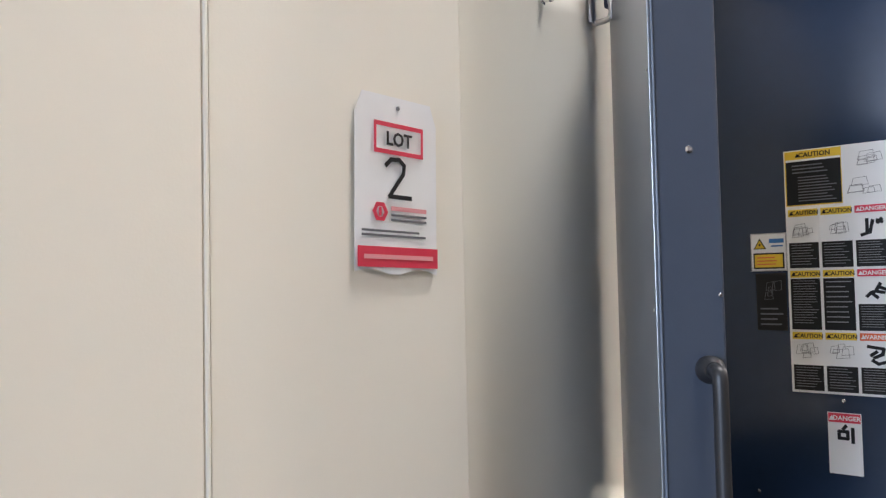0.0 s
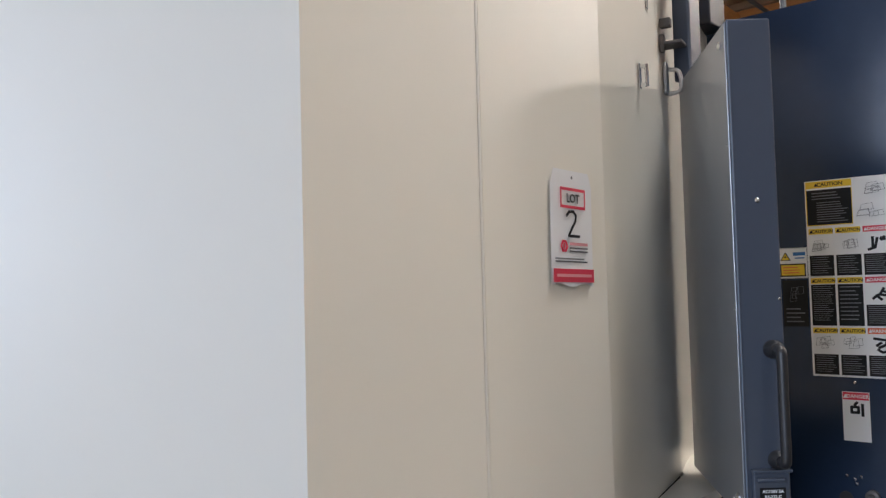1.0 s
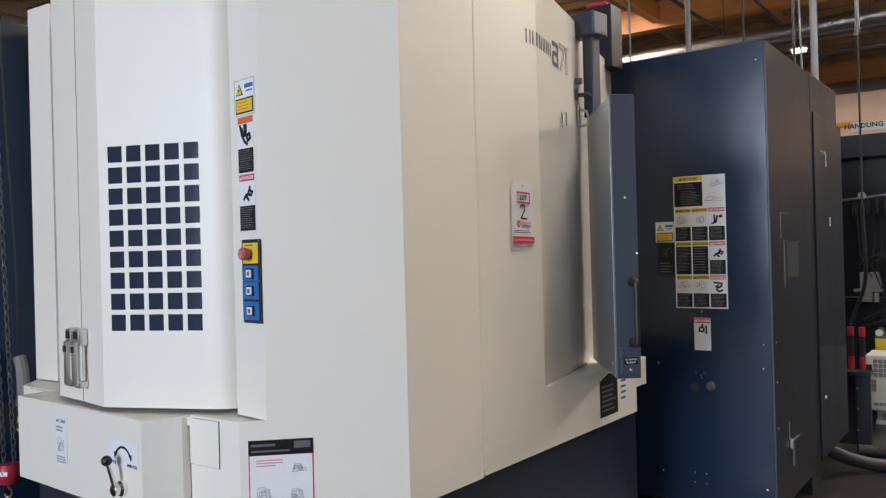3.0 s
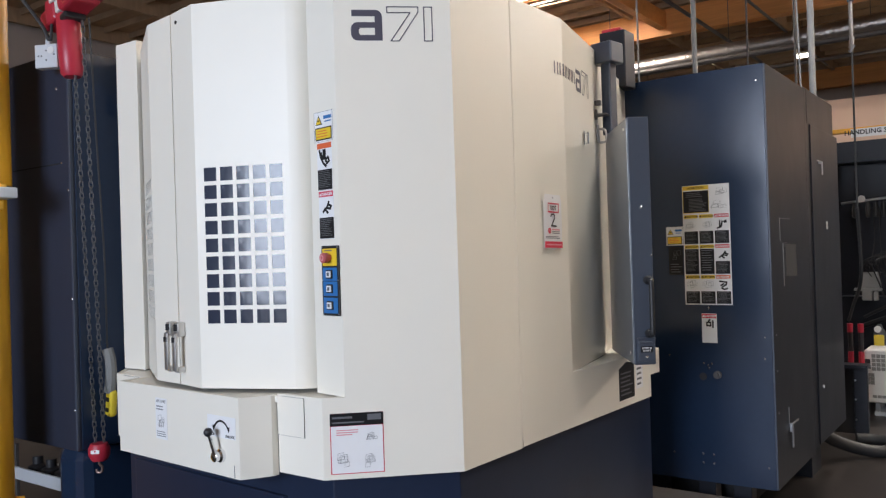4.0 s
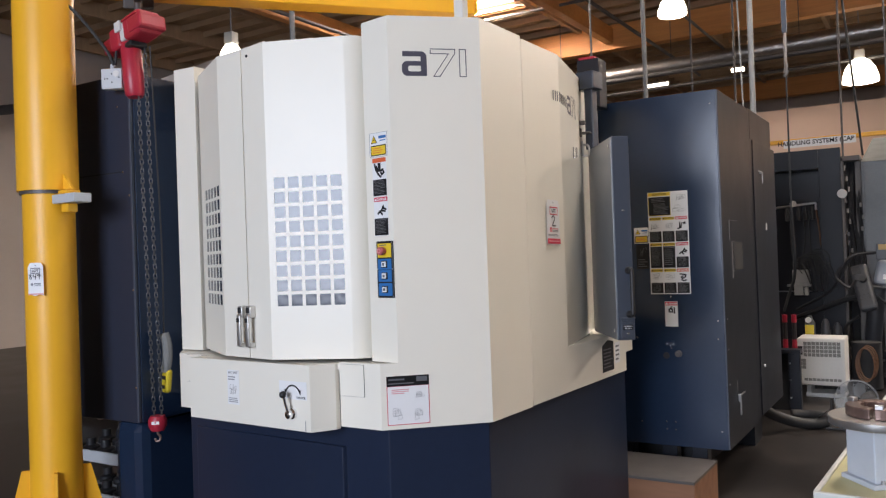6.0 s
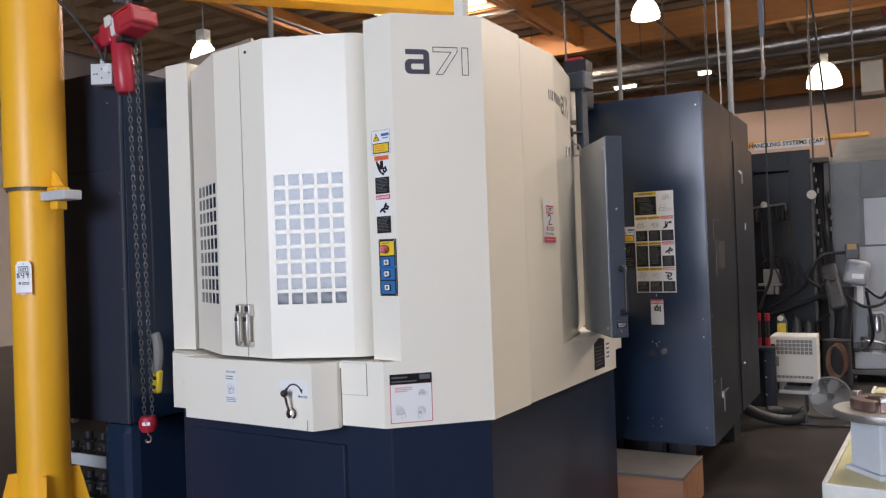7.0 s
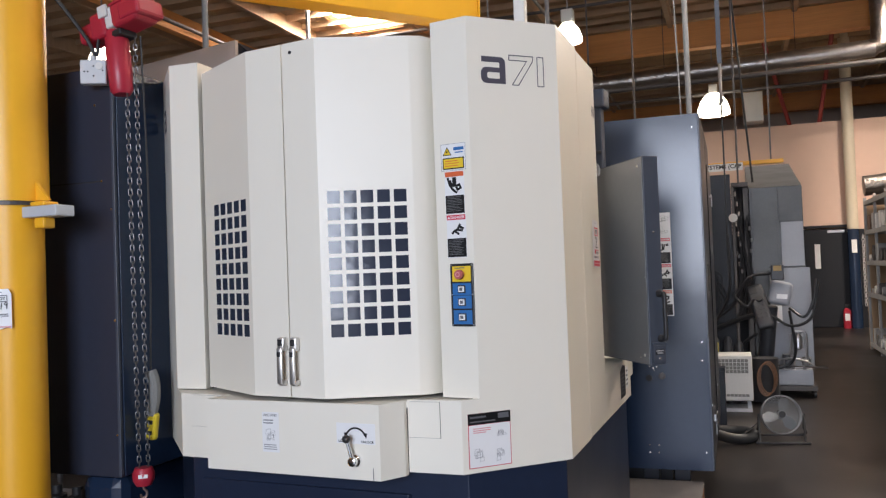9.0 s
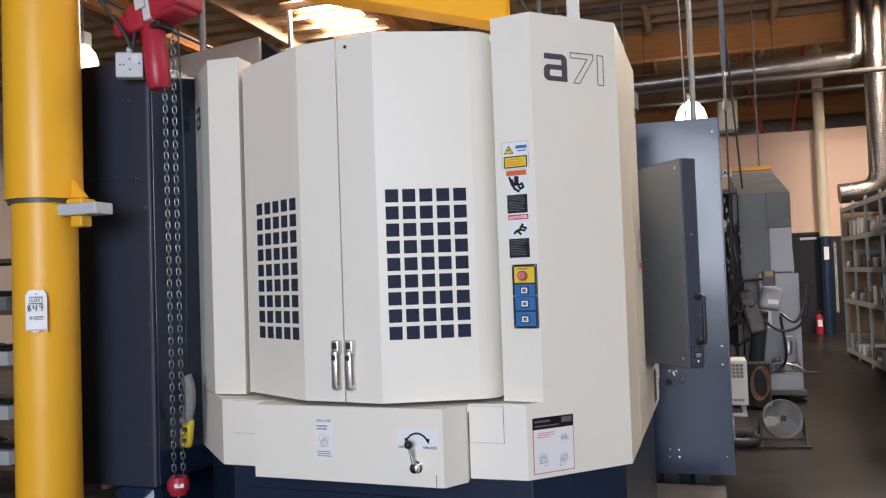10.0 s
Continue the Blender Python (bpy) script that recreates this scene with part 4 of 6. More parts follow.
part("plate_words", on(fb, join(words("AC100V 3A", 0.0062, 0.051, 1.2235, 0.0132), words("RS-232-C", 0.0062, 0.051, 1.2125, 0.0132))), M["paper"], sk)
screw_on(sk, fb @ Matrix.Translation((0.05, 1.185, 0.012)), 0.006)
PM = Matrix.Translation((-0.742, 2.15, 0)) @ Matrix.Rotation(radians(-8), 4, "Z")
part("support_post", moved(box(-0.024, 0.030, -0.03, 0.03, 2.22, 2.59, 0.006), PM), M["slate"], pend, "slate square hanging post")
part("post_cap", moved(box(-0.062, 0.058, -0.06, 0.055, 2.573, 2.678, 0.008), PM), M["slate"], pend, "slate bracket cap")
part("bracket", moved(box(-0.25, -0.05, -0.03, 0.03, 2.58, 2.64, 0.004), PM), M["slate"], pend)
tw = part("tower_box", box(-1.10, -0.94, 2.84, 2.985, 2.60, 2.935, 0.006), M["navy_side"], mc, "tall dark box on the machine's rear")
part("red_cap", box(-1.09, -0.97, 2.85, 2.975, 2.9352, 2.955, 0.006), M["red"], tw, "dull red cap")
tl = thing("signal_column", (-0.86, 0.86, 2.61), "pale signal column on the machine's roof", "signal light")
part("column", box(-0.885, -0.835, 0.84, 0.89, 2.66, 2.95, 0.006), M["ivory"], tl)
part("foot", join(box(-0.875, -0.82, 0.83, 0.90, 2.611, 2.665, 0.004), box(-0.85, -0.80, 0.82, 0.85, 2.63, 2.70, 0.006)), M["black"], tl)

# ---- rear cabinet ----
cab = thing("rear_cabinet", (-0.6, 3.9, 0.0), "tall navy sheet-steel machine cabinet covered with warning labels", "cabinet")
part("front_body", box(-1.05, -0.222, 3.040, 3.975, 0.300, 2.652, 0.005), M["navy"], cab, "navy cabinet front section")


def bowed_skin(x0, x1, z0, z1, y, bow, thick, n=16, k=16):
    """A sheet that bulges slightly towards the front in its middle."""
    bm = bmesh.new()
    rows = []
    for j in range(k + 1):
        w = 2 * j / k - 1
        rows.append([bm.verts.new((x0 + (x1 - x0) * i / n, y + bow * ((2 * i / n - 1) ** 2 + 0.15 * w * w), z0 + (z1 - z0) * j / k)) for i in range(n + 1)])
    for a, b in zip(rows, rows[1:]):
        for i in range(n):
            bm.faces.new((a[i], a[i + 1], b[i + 1], b[i]))
    got = bmesh.ops.extrude_face_region(bm, geom=bm.faces[:])
    bmesh.ops.translate(bm, verts=[v for v in got["geom"] if isinstance(v, bmesh.types.BMVert)], vec=(0, thick, 0))
    bmesh.ops.recalc_face_normals(bm, faces=bm.faces[:])
    return bm


part("front_skin", bowed_skin(-1.05, -0.224, 0.302, 2.650, 3.0196, 0.007, 0.004), M["navy"], cab, "slightly bulging navy front sheet", True)
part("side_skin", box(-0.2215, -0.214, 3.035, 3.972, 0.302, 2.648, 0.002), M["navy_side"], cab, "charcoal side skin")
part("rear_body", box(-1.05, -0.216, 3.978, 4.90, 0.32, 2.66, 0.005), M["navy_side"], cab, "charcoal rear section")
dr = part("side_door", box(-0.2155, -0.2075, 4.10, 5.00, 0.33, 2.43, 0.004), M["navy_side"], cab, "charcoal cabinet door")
part("door_lever", join(box(-0.2075, -0.190, 4.31, 4.34, 2.185, 2.20, 0.003), box(-0.192, -0.186, 4.18, 4.34, 2.192, 2.203, 0.003), box(-0.192, -0.184, 4.332, 4.344, 2.11, 2.20, 0.003)), M["steel"], dr, "steel lever handle")
part("name_tag", box(-0.2074, -0.2055, 4.51, 4.555, 1.745, 1.80), M["ivory"], dr)
part("lower_lever", join(box(-0.214, -0.195, 3.31, 3.335, 0.57, 0.62, 0.004), box(-0.198, -0.192, 3.31, 3.45, 0.612, 0.624, 0.003), box(-0.203, -0.193, 3.315, 3.332, 0.48, 0.60, 0.004)), M["steel"], cab, "steel lever latch")
part("key_plate", box(-0.214, -0.210, 4.17, 4.21, 0.47, 0.56, 0.002), M["steel"], cab)
part("key_button", moved(lathe([(0.010, 0), (0.010, 0.006), (0, 0.006)], (0, 0, 0), 12), plane_at((-0.2075, 4.24, 0.69), (0, 1))), M["paper"], cab)
part("window_trim", join(box(-0.2138, -0.2115, 3.235, 3.47, 1.797, 1.801), box(-0.2138, -0.2115, 3.235, 3.240, 1.67, 1.797)), M["rack"], cab)
part("recess_trim", join(box(-0.2138, -0.2115, 3.296, 3.302, 1.41, 1.66), box(-0.2138, -0.2115, 3.302, 3.40, 1.656, 1.66)), M["rack"], cab)
# flat near-black plate in place of a recess
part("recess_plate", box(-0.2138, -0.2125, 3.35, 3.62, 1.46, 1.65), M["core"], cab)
part("hinge_trim", box(-0.2138, -0.2115, 3.305, 3.310, 0.62, 0.71), M["rack"], cab)
part("rear_seam", box(-0.2158, -0.2145, 4.04, 4.046, 2.43, 2.655), M["core"], cab)
for z in (1.15, 0.95, 0.72):
    part("screw", moved(lathe([(0.006, 0), (0.006, 0.003), (0, 0.004)], (0, 0, 0), 10), plane_at((-0.2138, 3.08, z), (0, 1))), M["steel"], cab)
for x in (-0.92, -0.62, -0.42):
    part("foot", box(x - 0.05, x + 0.05, 3.07, 3.17, 0.0, 0.30, 0.004), M["navy_side"], cab)
part("rear_foot", box(-1.0, -0.35, 4.5, 4.8, 0.0, 0.32, 0.004), M["navy_side"], cab)
# near-black block in the space under the cabinet
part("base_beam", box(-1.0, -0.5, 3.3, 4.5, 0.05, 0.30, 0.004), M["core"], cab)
cf = plane_at((0, 3.020, 0), (1, 0)) @ Matrix.Translation((0, 0, 0.0008))
for x, z in ((-0.262, 2.56), (-0.26, 1.14), (-0.262, 1.02), (-0.26, 0.42), (-0.60, 0.98), (-0.575, 0.97), (-0.57, 0.955), (-0.555, 0.98), (-0.62, 0.46), (-0.56, 0.46), (-0.62, 0.41), (-0.56, 0.41), (-0.80, 1.02), (-0.79, 0.45), (-0.56, 1.30)):
    screw_on(cab, cf @ Matrix.Translation((x, z, -0.001 - 0.007 * ((x + 0.637) / 0.413) ** 2 - 0.001 * ((z - 1.476) / 1.174) ** 2)), 0.0055)
part("plugged_hole", moved(lathe([(0.022, 0), (0.022, 0.002), (0, 0.002)], (0, 0, 0), 16), cf @ Matrix.Translation((-0.605, 0.905, 0))), M["core"], cab)
part("drain_nipple", moved(lathe([(0.022, 0), (0.022, 0.02), (0.012, 0.022), (0.012, 0.04), (0, 0.04)], (0, 0, 0), 16), cf @ Matrix.Translation((-0.52, 0.92, 0))), M["pipe"], cab, "", True)
# corner strip in slate, lighter than the navy front
part("edge_strip", box(-0.2235, -0.2135, 3.028, 3.0345, 0.305, 2.645, 0.002), M["slate"], cab, "lighter slate strip on the cabinet edge")

# warning sheet
XL, XR, ZT = -0.691, -0.428, 2.002
sheet_ = part("warning_sheet", on(cf, flat(XL - 0.003, XR + 0.003, 1.317, ZT + 0.003, 0)), M["paper"], cab, "large sheet of caution and danger labels")
wm = cf @ Matrix.Translation((0, 0, 0.0007))
cw = (XR - XL) / 3
top = part("caution_panel", on(wm, flat(XL, XL + cw * 1.72, 1.845, ZT, 0)), M["l_yellow"], sheet_, "caution label with black text block")
part("black_block", on(wm, flat(XL + 0.003, XL + cw * 1.70, 1.848, 1.972, EPS)), M["ink"], top)
part("white_line", on(wm, flat(XL + 0.003, XL + cw * 1.70, 1.972, 1.978, EPS)), M["paper"], top)
part("caution_word", on(wm, words("CAUTION", 0.013, XL + cw * 0.92, 1.990, EPS)), M["ink"], top)
part("caution_mark", on(wm, triangle(XL + cw * 0.40, 1.990, 0.013, EPS)), M["ink"], top)
part("text_print", on(wm, join(bars(XL + 0.02, XL + cw * 1.55, 1.935, 1.965, 3, 2 * EPS, 0.35, 31), bars(XL + 0.035, XL + cw * 1.6, 1.855, 1.93, 9, 2 * EPS, 0.35, 32))), M["print"], top)
part("drawing", on(wm, join(sketch(XL + cw * 1.78, XR, 1.925, 1.995, 0, 41), sketch(XL + cw * 1.78, XR, 1.855, 1.925, 0, 42))), M["print"], sheet_, "line drawing")
ROWS_Z = (1.838, 1.664, 1.490, 1.320)
for r in range(3):
    for c in range(3):
        x0, x1 = XL + c * cw + 0.002, XL + (c + 1) * cw - 0.002
        z1, z0 = ROWS_Z[r] - 0.001, ROWS_Z[r + 1] + 0.002
        if c < 2:
            notice(sheet_, wm, x0, x1, z0, z1, "CAUTION", "l_yellow", "text" if r == 1 else None, 50 + r * 3 + c, 0.022, 0.56, (14 if c == 0 else 6) if r == 1 else 5)
        else:
            notice(sheet_, wm, x0, x1, z0, z1, "DANGER" if r < 2 else "WARNING", "l_red" if r < 2 else "l_orange", ("cut", "fall", "fold")[r], 60 + r, 0.022, 0.56, 6)
laser_label(cab, cf @ Matrix.Translation((-0.797, 1.772, 0)), 0.102, 0.110)
dk = part("dark_label", on(cf, flat(-0.785, -0.700, 1.49, 1.655, 0)), M["ink"], cab, "black label with faint print")
part("print", on(cf, join(bars(-0.775, -0.71, 1.50, 1.56, 4, EPS, 0.3, 8), sketch(-0.77, -0.71, 1.57, 1.64, EPS, 71))), M["print"], dk)
notice(cab, cf, -0.603, -0.517, 1.100, 1.268, "DANGER", "l_red", "press", 80, 0.027, 0.56, 0)

# ---- plywood step between the machine and the cabinet ----
st = thing("wooden_step", (-0.6, 2.67, 0), "low plywood box step with a worn grey top", "step")
part("front_board", box(-0.98, -0.300, 2.392, 2.410, 0.0, 0.232), M["ply"], st, "raw plywood board")
part("side_board", box(-0.300, -0.282, 2.392, 2.95, 0.0, 0.232), M["ply"], st, "raw plywood board")
part("back_board", box(-0.98, -0.300, 2.932, 2.95, 0.0, 0.232), M["ply"], st)
part("top_board", box(-0.985, -0.280, 2.388, 2.954, 0.2325, 0.251, 0.003), M["ply_top"], st, "worn grey plywood top")

# ---- dark machine beside ----
lw = thing("neighbouring_cabinet", (-3.05, 1.4, 0), "tall dark navy machine cabinet behind the crane column", "cabinet")
part("body", box(-3.42, -2.700, 0.440, 2.6, 0.78, 2.675, 0.006), M["plum"], lw, "dark sheet-steel body")
part("corner_strip", box(-2.712, -2.6975, 0.4375, 0.452, 0.785, 2.67, 0.002), M["slate"], lw)
part("side_skin", box(-2.6995, -2.693, 0.46, 2.58, 0.785, 2.672, 0.002), M["navy"], lw)
part("lower_body", box(-2.98, -2.735, 0.475, 2.5, 0.0, 0.778, 0.06), M["navy"], lw, "recessed lower body")
part("seam", box(-3.40, -2.775, 0.4375, 0.4398, 2.140, 2.146), M["core"], lw)
lf = plane_at((0, 0.4398, 0), (1, 0))
for x, z in ((-2.72, 2.01), (-2.712, 1.498), (-2.714, 0.974), (-2.77, 2.143), (-2.80, 2.50)):
    screw_on(lw, lf @ Matrix.Translation((x, z, 0)), 0.006)
hood = thing("sloped_hood", (-2.9, 1.55, 2.6), "beige sloping sheet-metal hood on the dark cabinet", "machine hood")
UPX = Matrix(((1, 0, 0, 0), (0, 0, -1, 0), (0, 1, 0, 0), (0, 0, 0, 1)))
part("front_panel", moved(prism([(-4.6, 2.676), (-2.76, 2.676), (-2.76, 3.085), (-4.6, 2.90)], -1.56, -1.53), UPX), M["wall"], hood, "beige front panel")
part("body", moved(prism([(-4.6, 2.676), (-2.30, 2.676), (-2.45, 2.80), (-2.765, 3.08), (-4.6, 2.89)], -2.6, -1.562), UPX), M["navy_side"], hood, "dark sloping end of the hood")
part("end_panel", moved(prism([(-2.70, 2.70), (-2.40, 2.72), (-2.52, 2.82), (-2.66, 2.90)], -1.5618, -1.558), UPX), M["slate"], hood)

# ---- jib crane and chain hoist ----
cx, cy = -3.0, 0.15
jib = thing("jib_crane", (cx, cy, 0), "yellow painted jib crane with a thick round column", "jib crane")
part("lower_column", rod((cx, cy, 0.0), (cx, cy, 2.02), 0.127, 48), M["yellow"], jib, "scuffed yellow lower tube", True)
part("upper_sleeve", rod((cx, cy, 2.035), (cx, cy, 3.52), 0.150, 48), M["yellow"], jib, "yellow turning sleeve", True)
part("bearing_ring", rod((cx, cy, 2.018), (cx, cy, 2.036), 0.139, 40), M["pipe"], jib)
ad = Vector((-1.385 - cx, 2.03 - cy, 0)).normalized()
part("stop_clamp", moved(box(0.06, 0.31, -0.05, 0.05, 1.962, 2.010, 0.006), Matrix.Translation((cx, cy, 0)) @ Matrix.Rotation(radians(-2), 4, "Z")), M["grey_box"], jib, "grey steel stop bar")
for bolt in (box(0.16, 0.22, -0.03, 0.03, 1.915, 1.962, 0.008), box(0.15, 0.23, -0.04, 0.04, 2.010, 2.03, 0.006)):
    part("clamp_bolt", moved(bolt, Matrix.Translation((cx, cy, 0)) @ Matrix.Rotation(radians(-2), 4, "Z")), M["yellow"], jib)
part("sleeve_gusset", moved(prism([(0.13, 2.04), (0.225, 2.035), (0.13, 2.14)], -0.008, 0.008), Matrix.Translation((cx, cy, 0)) @ Matrix.Rotation(radians(-2), 4, "Z") @ Matrix(((1, 0, 0, 0), (0, 0, -1, 0), (0, 1, 0, 0), (0, 0, 0, 1)))), M["yellow"], jib)
for k in range(4):
    a = radians(90 * k + 56)
    g = prism([(0.12, 0.02), (0.30, 0.02), (0.30, 0.05), (0.165, 0.585), (0.12, 0.585)], -0.008, 0.008)
    part("gusset", moved(g, Matrix.Translation((cx, cy, 0)) @ Matrix.Rotation(a, 4, "Z") @ Matrix(((1, 0, 0, 0), (0, 0, -1, 0), (0, 1, 0, 0), (0, 0, 0, 1)))), M["yellow"], jib, "yellow base gusset")
part("base_plate", box(cx - 0.34, cx + 0.34, cy - 0.34, cy + 0.34, 0.0, 0.02, 0.004), M["yellow"], jib)
an = Vector((-ad.y, ad.x, 0))
L = 2.41


def along(s, n, z):
    return Vector((cx, cy, z)) + ad * s + an * n


turn = Matrix.Translation((cx, cy, 0)) @ Matrix.Rotation(math.atan2(ad.y, ad.x), 4, "Z")
part("jib_arm", moved(box(0.10, L, -0.075, 0.075, 3.095, 3.36, 0.006), turn), M["yellow"], jib, "yellow box-section jib arm")
part("end_cap", moved(box(L + 0.0005, L + 0.010, -0.085, 0.085, 3.10, 3.355, 0.002), turn), M["yellow"], jib)
lot_tag((-2.974, 0.016, 1.662), (0.866, 0.5), 0.080, 0.165, "849", 0, "white lot tag stuck on the yellow crane column", 0.012, False)

hx, hy = -2.625, 0.42
ho = thing("chain_hoist", (hx, hy, 2.5), "red electric chain hoist hanging from the jib arm", "hoist")
hr = Matrix.Translation((hx, hy, 2.855)) @ Matrix.Rotation(radians(-6), 4, "Z") @ Matrix.Rotation(radians(-10), 4, "Y")
part("motor_housing", moved(join(box(0.012, 0.17, -0.072, 0.072, -0.045, 0.080, 0.022, 3), box(0.07, 0.195, -0.080, 0.080, -0.030, 0.050, 0.014), box(0.02, 0.16, -0.079, -0.070, 0.052, 0.060, 0.002)), hr), M["red"], ho, "red cast motor housing")
part("rear_housing", moved(join(box(-0.125, -0.03, -0.068, 0.068, -0.062, 0.062, 0.02, 3), box(-0.215, -0.08, -0.058, 0.058, -0.050, 0.040, 0.026, 3)), hr), M["red"], ho, "red tapered rear housing")
part("gear_block", moved(join(box(-0.03, 0.014, -0.062, 0.062, -0.035, 0.060, 0.008), box(-0.055, 0.0, -0.074, -0.060, 0.020, 0.075, 0.004)), hr), M["ivory"], ho, "worn grey gear block")
part("chain_guide", moved(box(-0.035, 0.045, -0.05, 0.05, -0.075, -0.045, 0.008), hr), M["black"], ho, "dark chain guide")
part("chain_bag", moved(lathe([(0.0, 0.0), (0.038, 0.002), (0.050, 0.02), (0.054, 0.12), (0.053, 0.285), (0.047, 0.295), (0, 0.295)], (0, 0, 0), 28), Matrix.Translation((hx + 0.002, hy, 2.525)) @ Matrix.Rotation(radians(-5), 4, "Y")), M["red"], ho, "red chain container", True)
part("trolley", moved(join(box(-0.10, 0.06, -0.10, -0.085, 3.04, 3.24, 0.01), box(-0.10, 0.06, 0.085, 0.10, 3.04, 3.24, 0.01), box(-0.04, 0.0, -0.085, 0.085, 3.045, 3.085, 0.005), rod((-0.02, 0, 2.90), (-0.02, 0, 3.08), 0.018))  , Matrix.Translation((hx, hy + 0.06, 0)) @ Matrix.Rotation(math.atan2(ad.y, ad.x), 4, "Z")), M["pipe"], ho, "dark beam trolley")
LINK = mesh_of("chain_link", tube([(0.0085 * math.cos(a), 0, 0.0085 * math.sin(a) + (0.008 if math.sin(a) > 0 else -0.008)) for a in [2 * math.pi * k / 10 for k in range(11)]], 0.0025, 6), M["chain"], True)
for x, y, z0, z1 in ((hx + 0.034, hy - 0.005, 0.805, 2.55), (hx + 0.062, hy + 0.022, 0.805, 2.80)):
    n = int((z1 - z0) / 0.0255)
    for k in range(n):
        f = k / n
        piece("chain_link", LINK, ho, Matrix.Translation((x - 0.055 * (1 - f), y + 0.08 * (1 - f), z0 + k * 0.0255)) @ Matrix.Rotation(radians(35 + 90 * (k % 2)), 4, "Z"))
bx, by = hx - 0.007, hy + 0.085
part("hook_block", lathe([(0.0, 0), (0.035, 0.005), (0.048, 0.03), (0.05, 0.06), (0.038, 0.085), (0.0, 0.09)], (bx, by, 0.732), 20), M["red"], ho, "red hook block", True)
part("block_label", moved(flat(-0.02, 0.02, 0.045, 0.062, 0.0485), plane_at((bx, by, 0.732), (0.8, 0.6))), M["paper"], ho)
part("hook", tube(curve([(bx, by, 0.737), (bx, by, 0.719), (bx + 0.010, by + 0.007, 0.705), (bx + 0.007, by + 0.005, 0.683), (bx - 0.008, by - 0.006, 0.681), (bx - 0.012, by - 0.009, 0.695)], 5), 0.006, 8), M["jaw"], ho, "worn dark lifting hook", True)
part("pendant_cable", tube(curve([(hx + 0.070, hy + 0.05, 2.80), (hx + 0.072, hy + 0.07, 2.2), (hx + 0.04, hy + 0.11, 1.7), (hx + 0.01, hy + 0.13, 1.26)], 8), 0.0045, 8), M["rubber"], ho, "grey control cable", True)
part("cable_sleeve", tube(curve([(hx + 0.01, hy + 0.13, 1.255), (hx + 0.025, hy + 0.135, 1.20), (hx + 0.020, hy + 0.14, 1.12), (hx - 0.004, hy + 0.145, 1.05)], 5), 0.026, 10), M["strap"], ho, "ribbed grey sleeve", True)
rm = part("remote", moved(box(-0.026, 0.026, -0.02, 0.02, -0.065, 0.065, 0.016, 3), Matrix.Translation((hx - 0.002, hy + 0.15, 0.995)) @ Matrix.Rotation(radians(8), 4, "Y")), M["yellow_plastic"], ho, "yellow push-button control")
for z0 in (0.01, -0.04):
    part("remote_button", moved(box(-0.012, 0.012, -0.026, -0.018, z0, z0 + 0.02, 0.003), Matrix.Translation((hx - 0.002, hy + 0.15, 0.995)) @ Matrix.Rotation(radians(8), 4, "Y")), M["black"], rm)
ob_ = thing("outlet_box", (-2.71, 0.34, 2.63), "light grey outlet box hanging from its cable", "electrical box")
om = plane_at((-2.775, 0.325, 0), (0.85, 0.42))
part("box", on(om, box(0, 0.115, 2.575, 2.685, -0.05, 0.0, 0.005)), M["grey_box"], ob_)
part("socket", on(om, moved(lathe([(0.014, 0), (0.017, 0.002), (0.017, 0.004), (0.013, 0.004)], (0, 0, 0), 16), Matrix.Translation((0.085, 2.655, 0)))), M["ivory"], ob_)
for u, v in ((0.02, 2.63), (0.035, 2.63), (0.06, 2.655), (0.06, 2.61), (0.10, 2.635)):
    part("hole", on(om, moved(lathe([(0.004, 0), (0.004, 0.001), (0, 0.001)], (0, 0, 0), 8), Matrix.Translation((u, v, 0)))), M["core"], ob_)
part("gland", on(om, rod((0.055, 2.685, -0.025), (0.055, 2.71, -0.025), 0.013)), M["grey_box"], ob_)
part("cable", tube(curve([(-2.725, 0.37, 2.705), (-2.76, 0.34, 2.80), (-2.86, 0.22, 3.0), (-2.95, 0.10, 3.1), (-3.05, 0.0, 3.4)], 6), 0.009, 8), M["rubber"], ob_, "", True)
part("second_cable", tube(curve([(-2.72, 0.375, 2.705), (-2.71, 0.38, 2.80), (-2.70, 0.40, 2.88)], 5), 0.007, 8), M["rubber"], ob_, "", True)

# ---- bench with a chuck stand ----
BT = Matrix.Translation((0.64, 0.32, 0)) @ Matrix.Rotation(radians(-3.0), 4, "Z") @ Matrix.Translation((-0.64, -0.32, 0))
tb = thing("work_bench", (1.15, 1.3, 0), "bench with a yellowed cream top and chipped white edge", "bench")
part("top", moved(box(0.655, 1.75, 0.335, 2.28, 0.835, 0.858, 0.002), BT), M["cream_top"], tb, "yellowed stained top")
part("front_edge", moved(box(0.64, 1.765, 0.318, 0.334, 0.80, 0.862, 0.003), BT), M["white_edge"], tb, "chipped white edging")
part("side_edge", moved(box(0.638, 0.654, 0.335, 2.29, 0.80, 0.862, 0.003), BT), M["white_edge"], tb, "chipped white edging")
part("apron", moved(box(0.665, 1.74, 0.345, 2.27, 0.72, 0.834, 0.003), BT), M["white_edge"], tb)
for x, y in ((0.72, 0.40), (1.70, 0.36), (0.80, 2.2), (1.76, 2.15)):
    part("leg", box(x - 0.03, x + 0.03, y - 0.03, y + 0.03, 0, 0.719, 0.003), M["white_edge"], tb)
sd = thing("chuck_stand", (0.815, 0.53, 0.858), "pale blue square stand carrying a round plate with jaws", "fixture stand")
qx, qy = 0.815, 0.53
rot = Matrix.Translation((qx, qy, 0)) @ Matrix.Rotation(radians(38), 4, "Z")
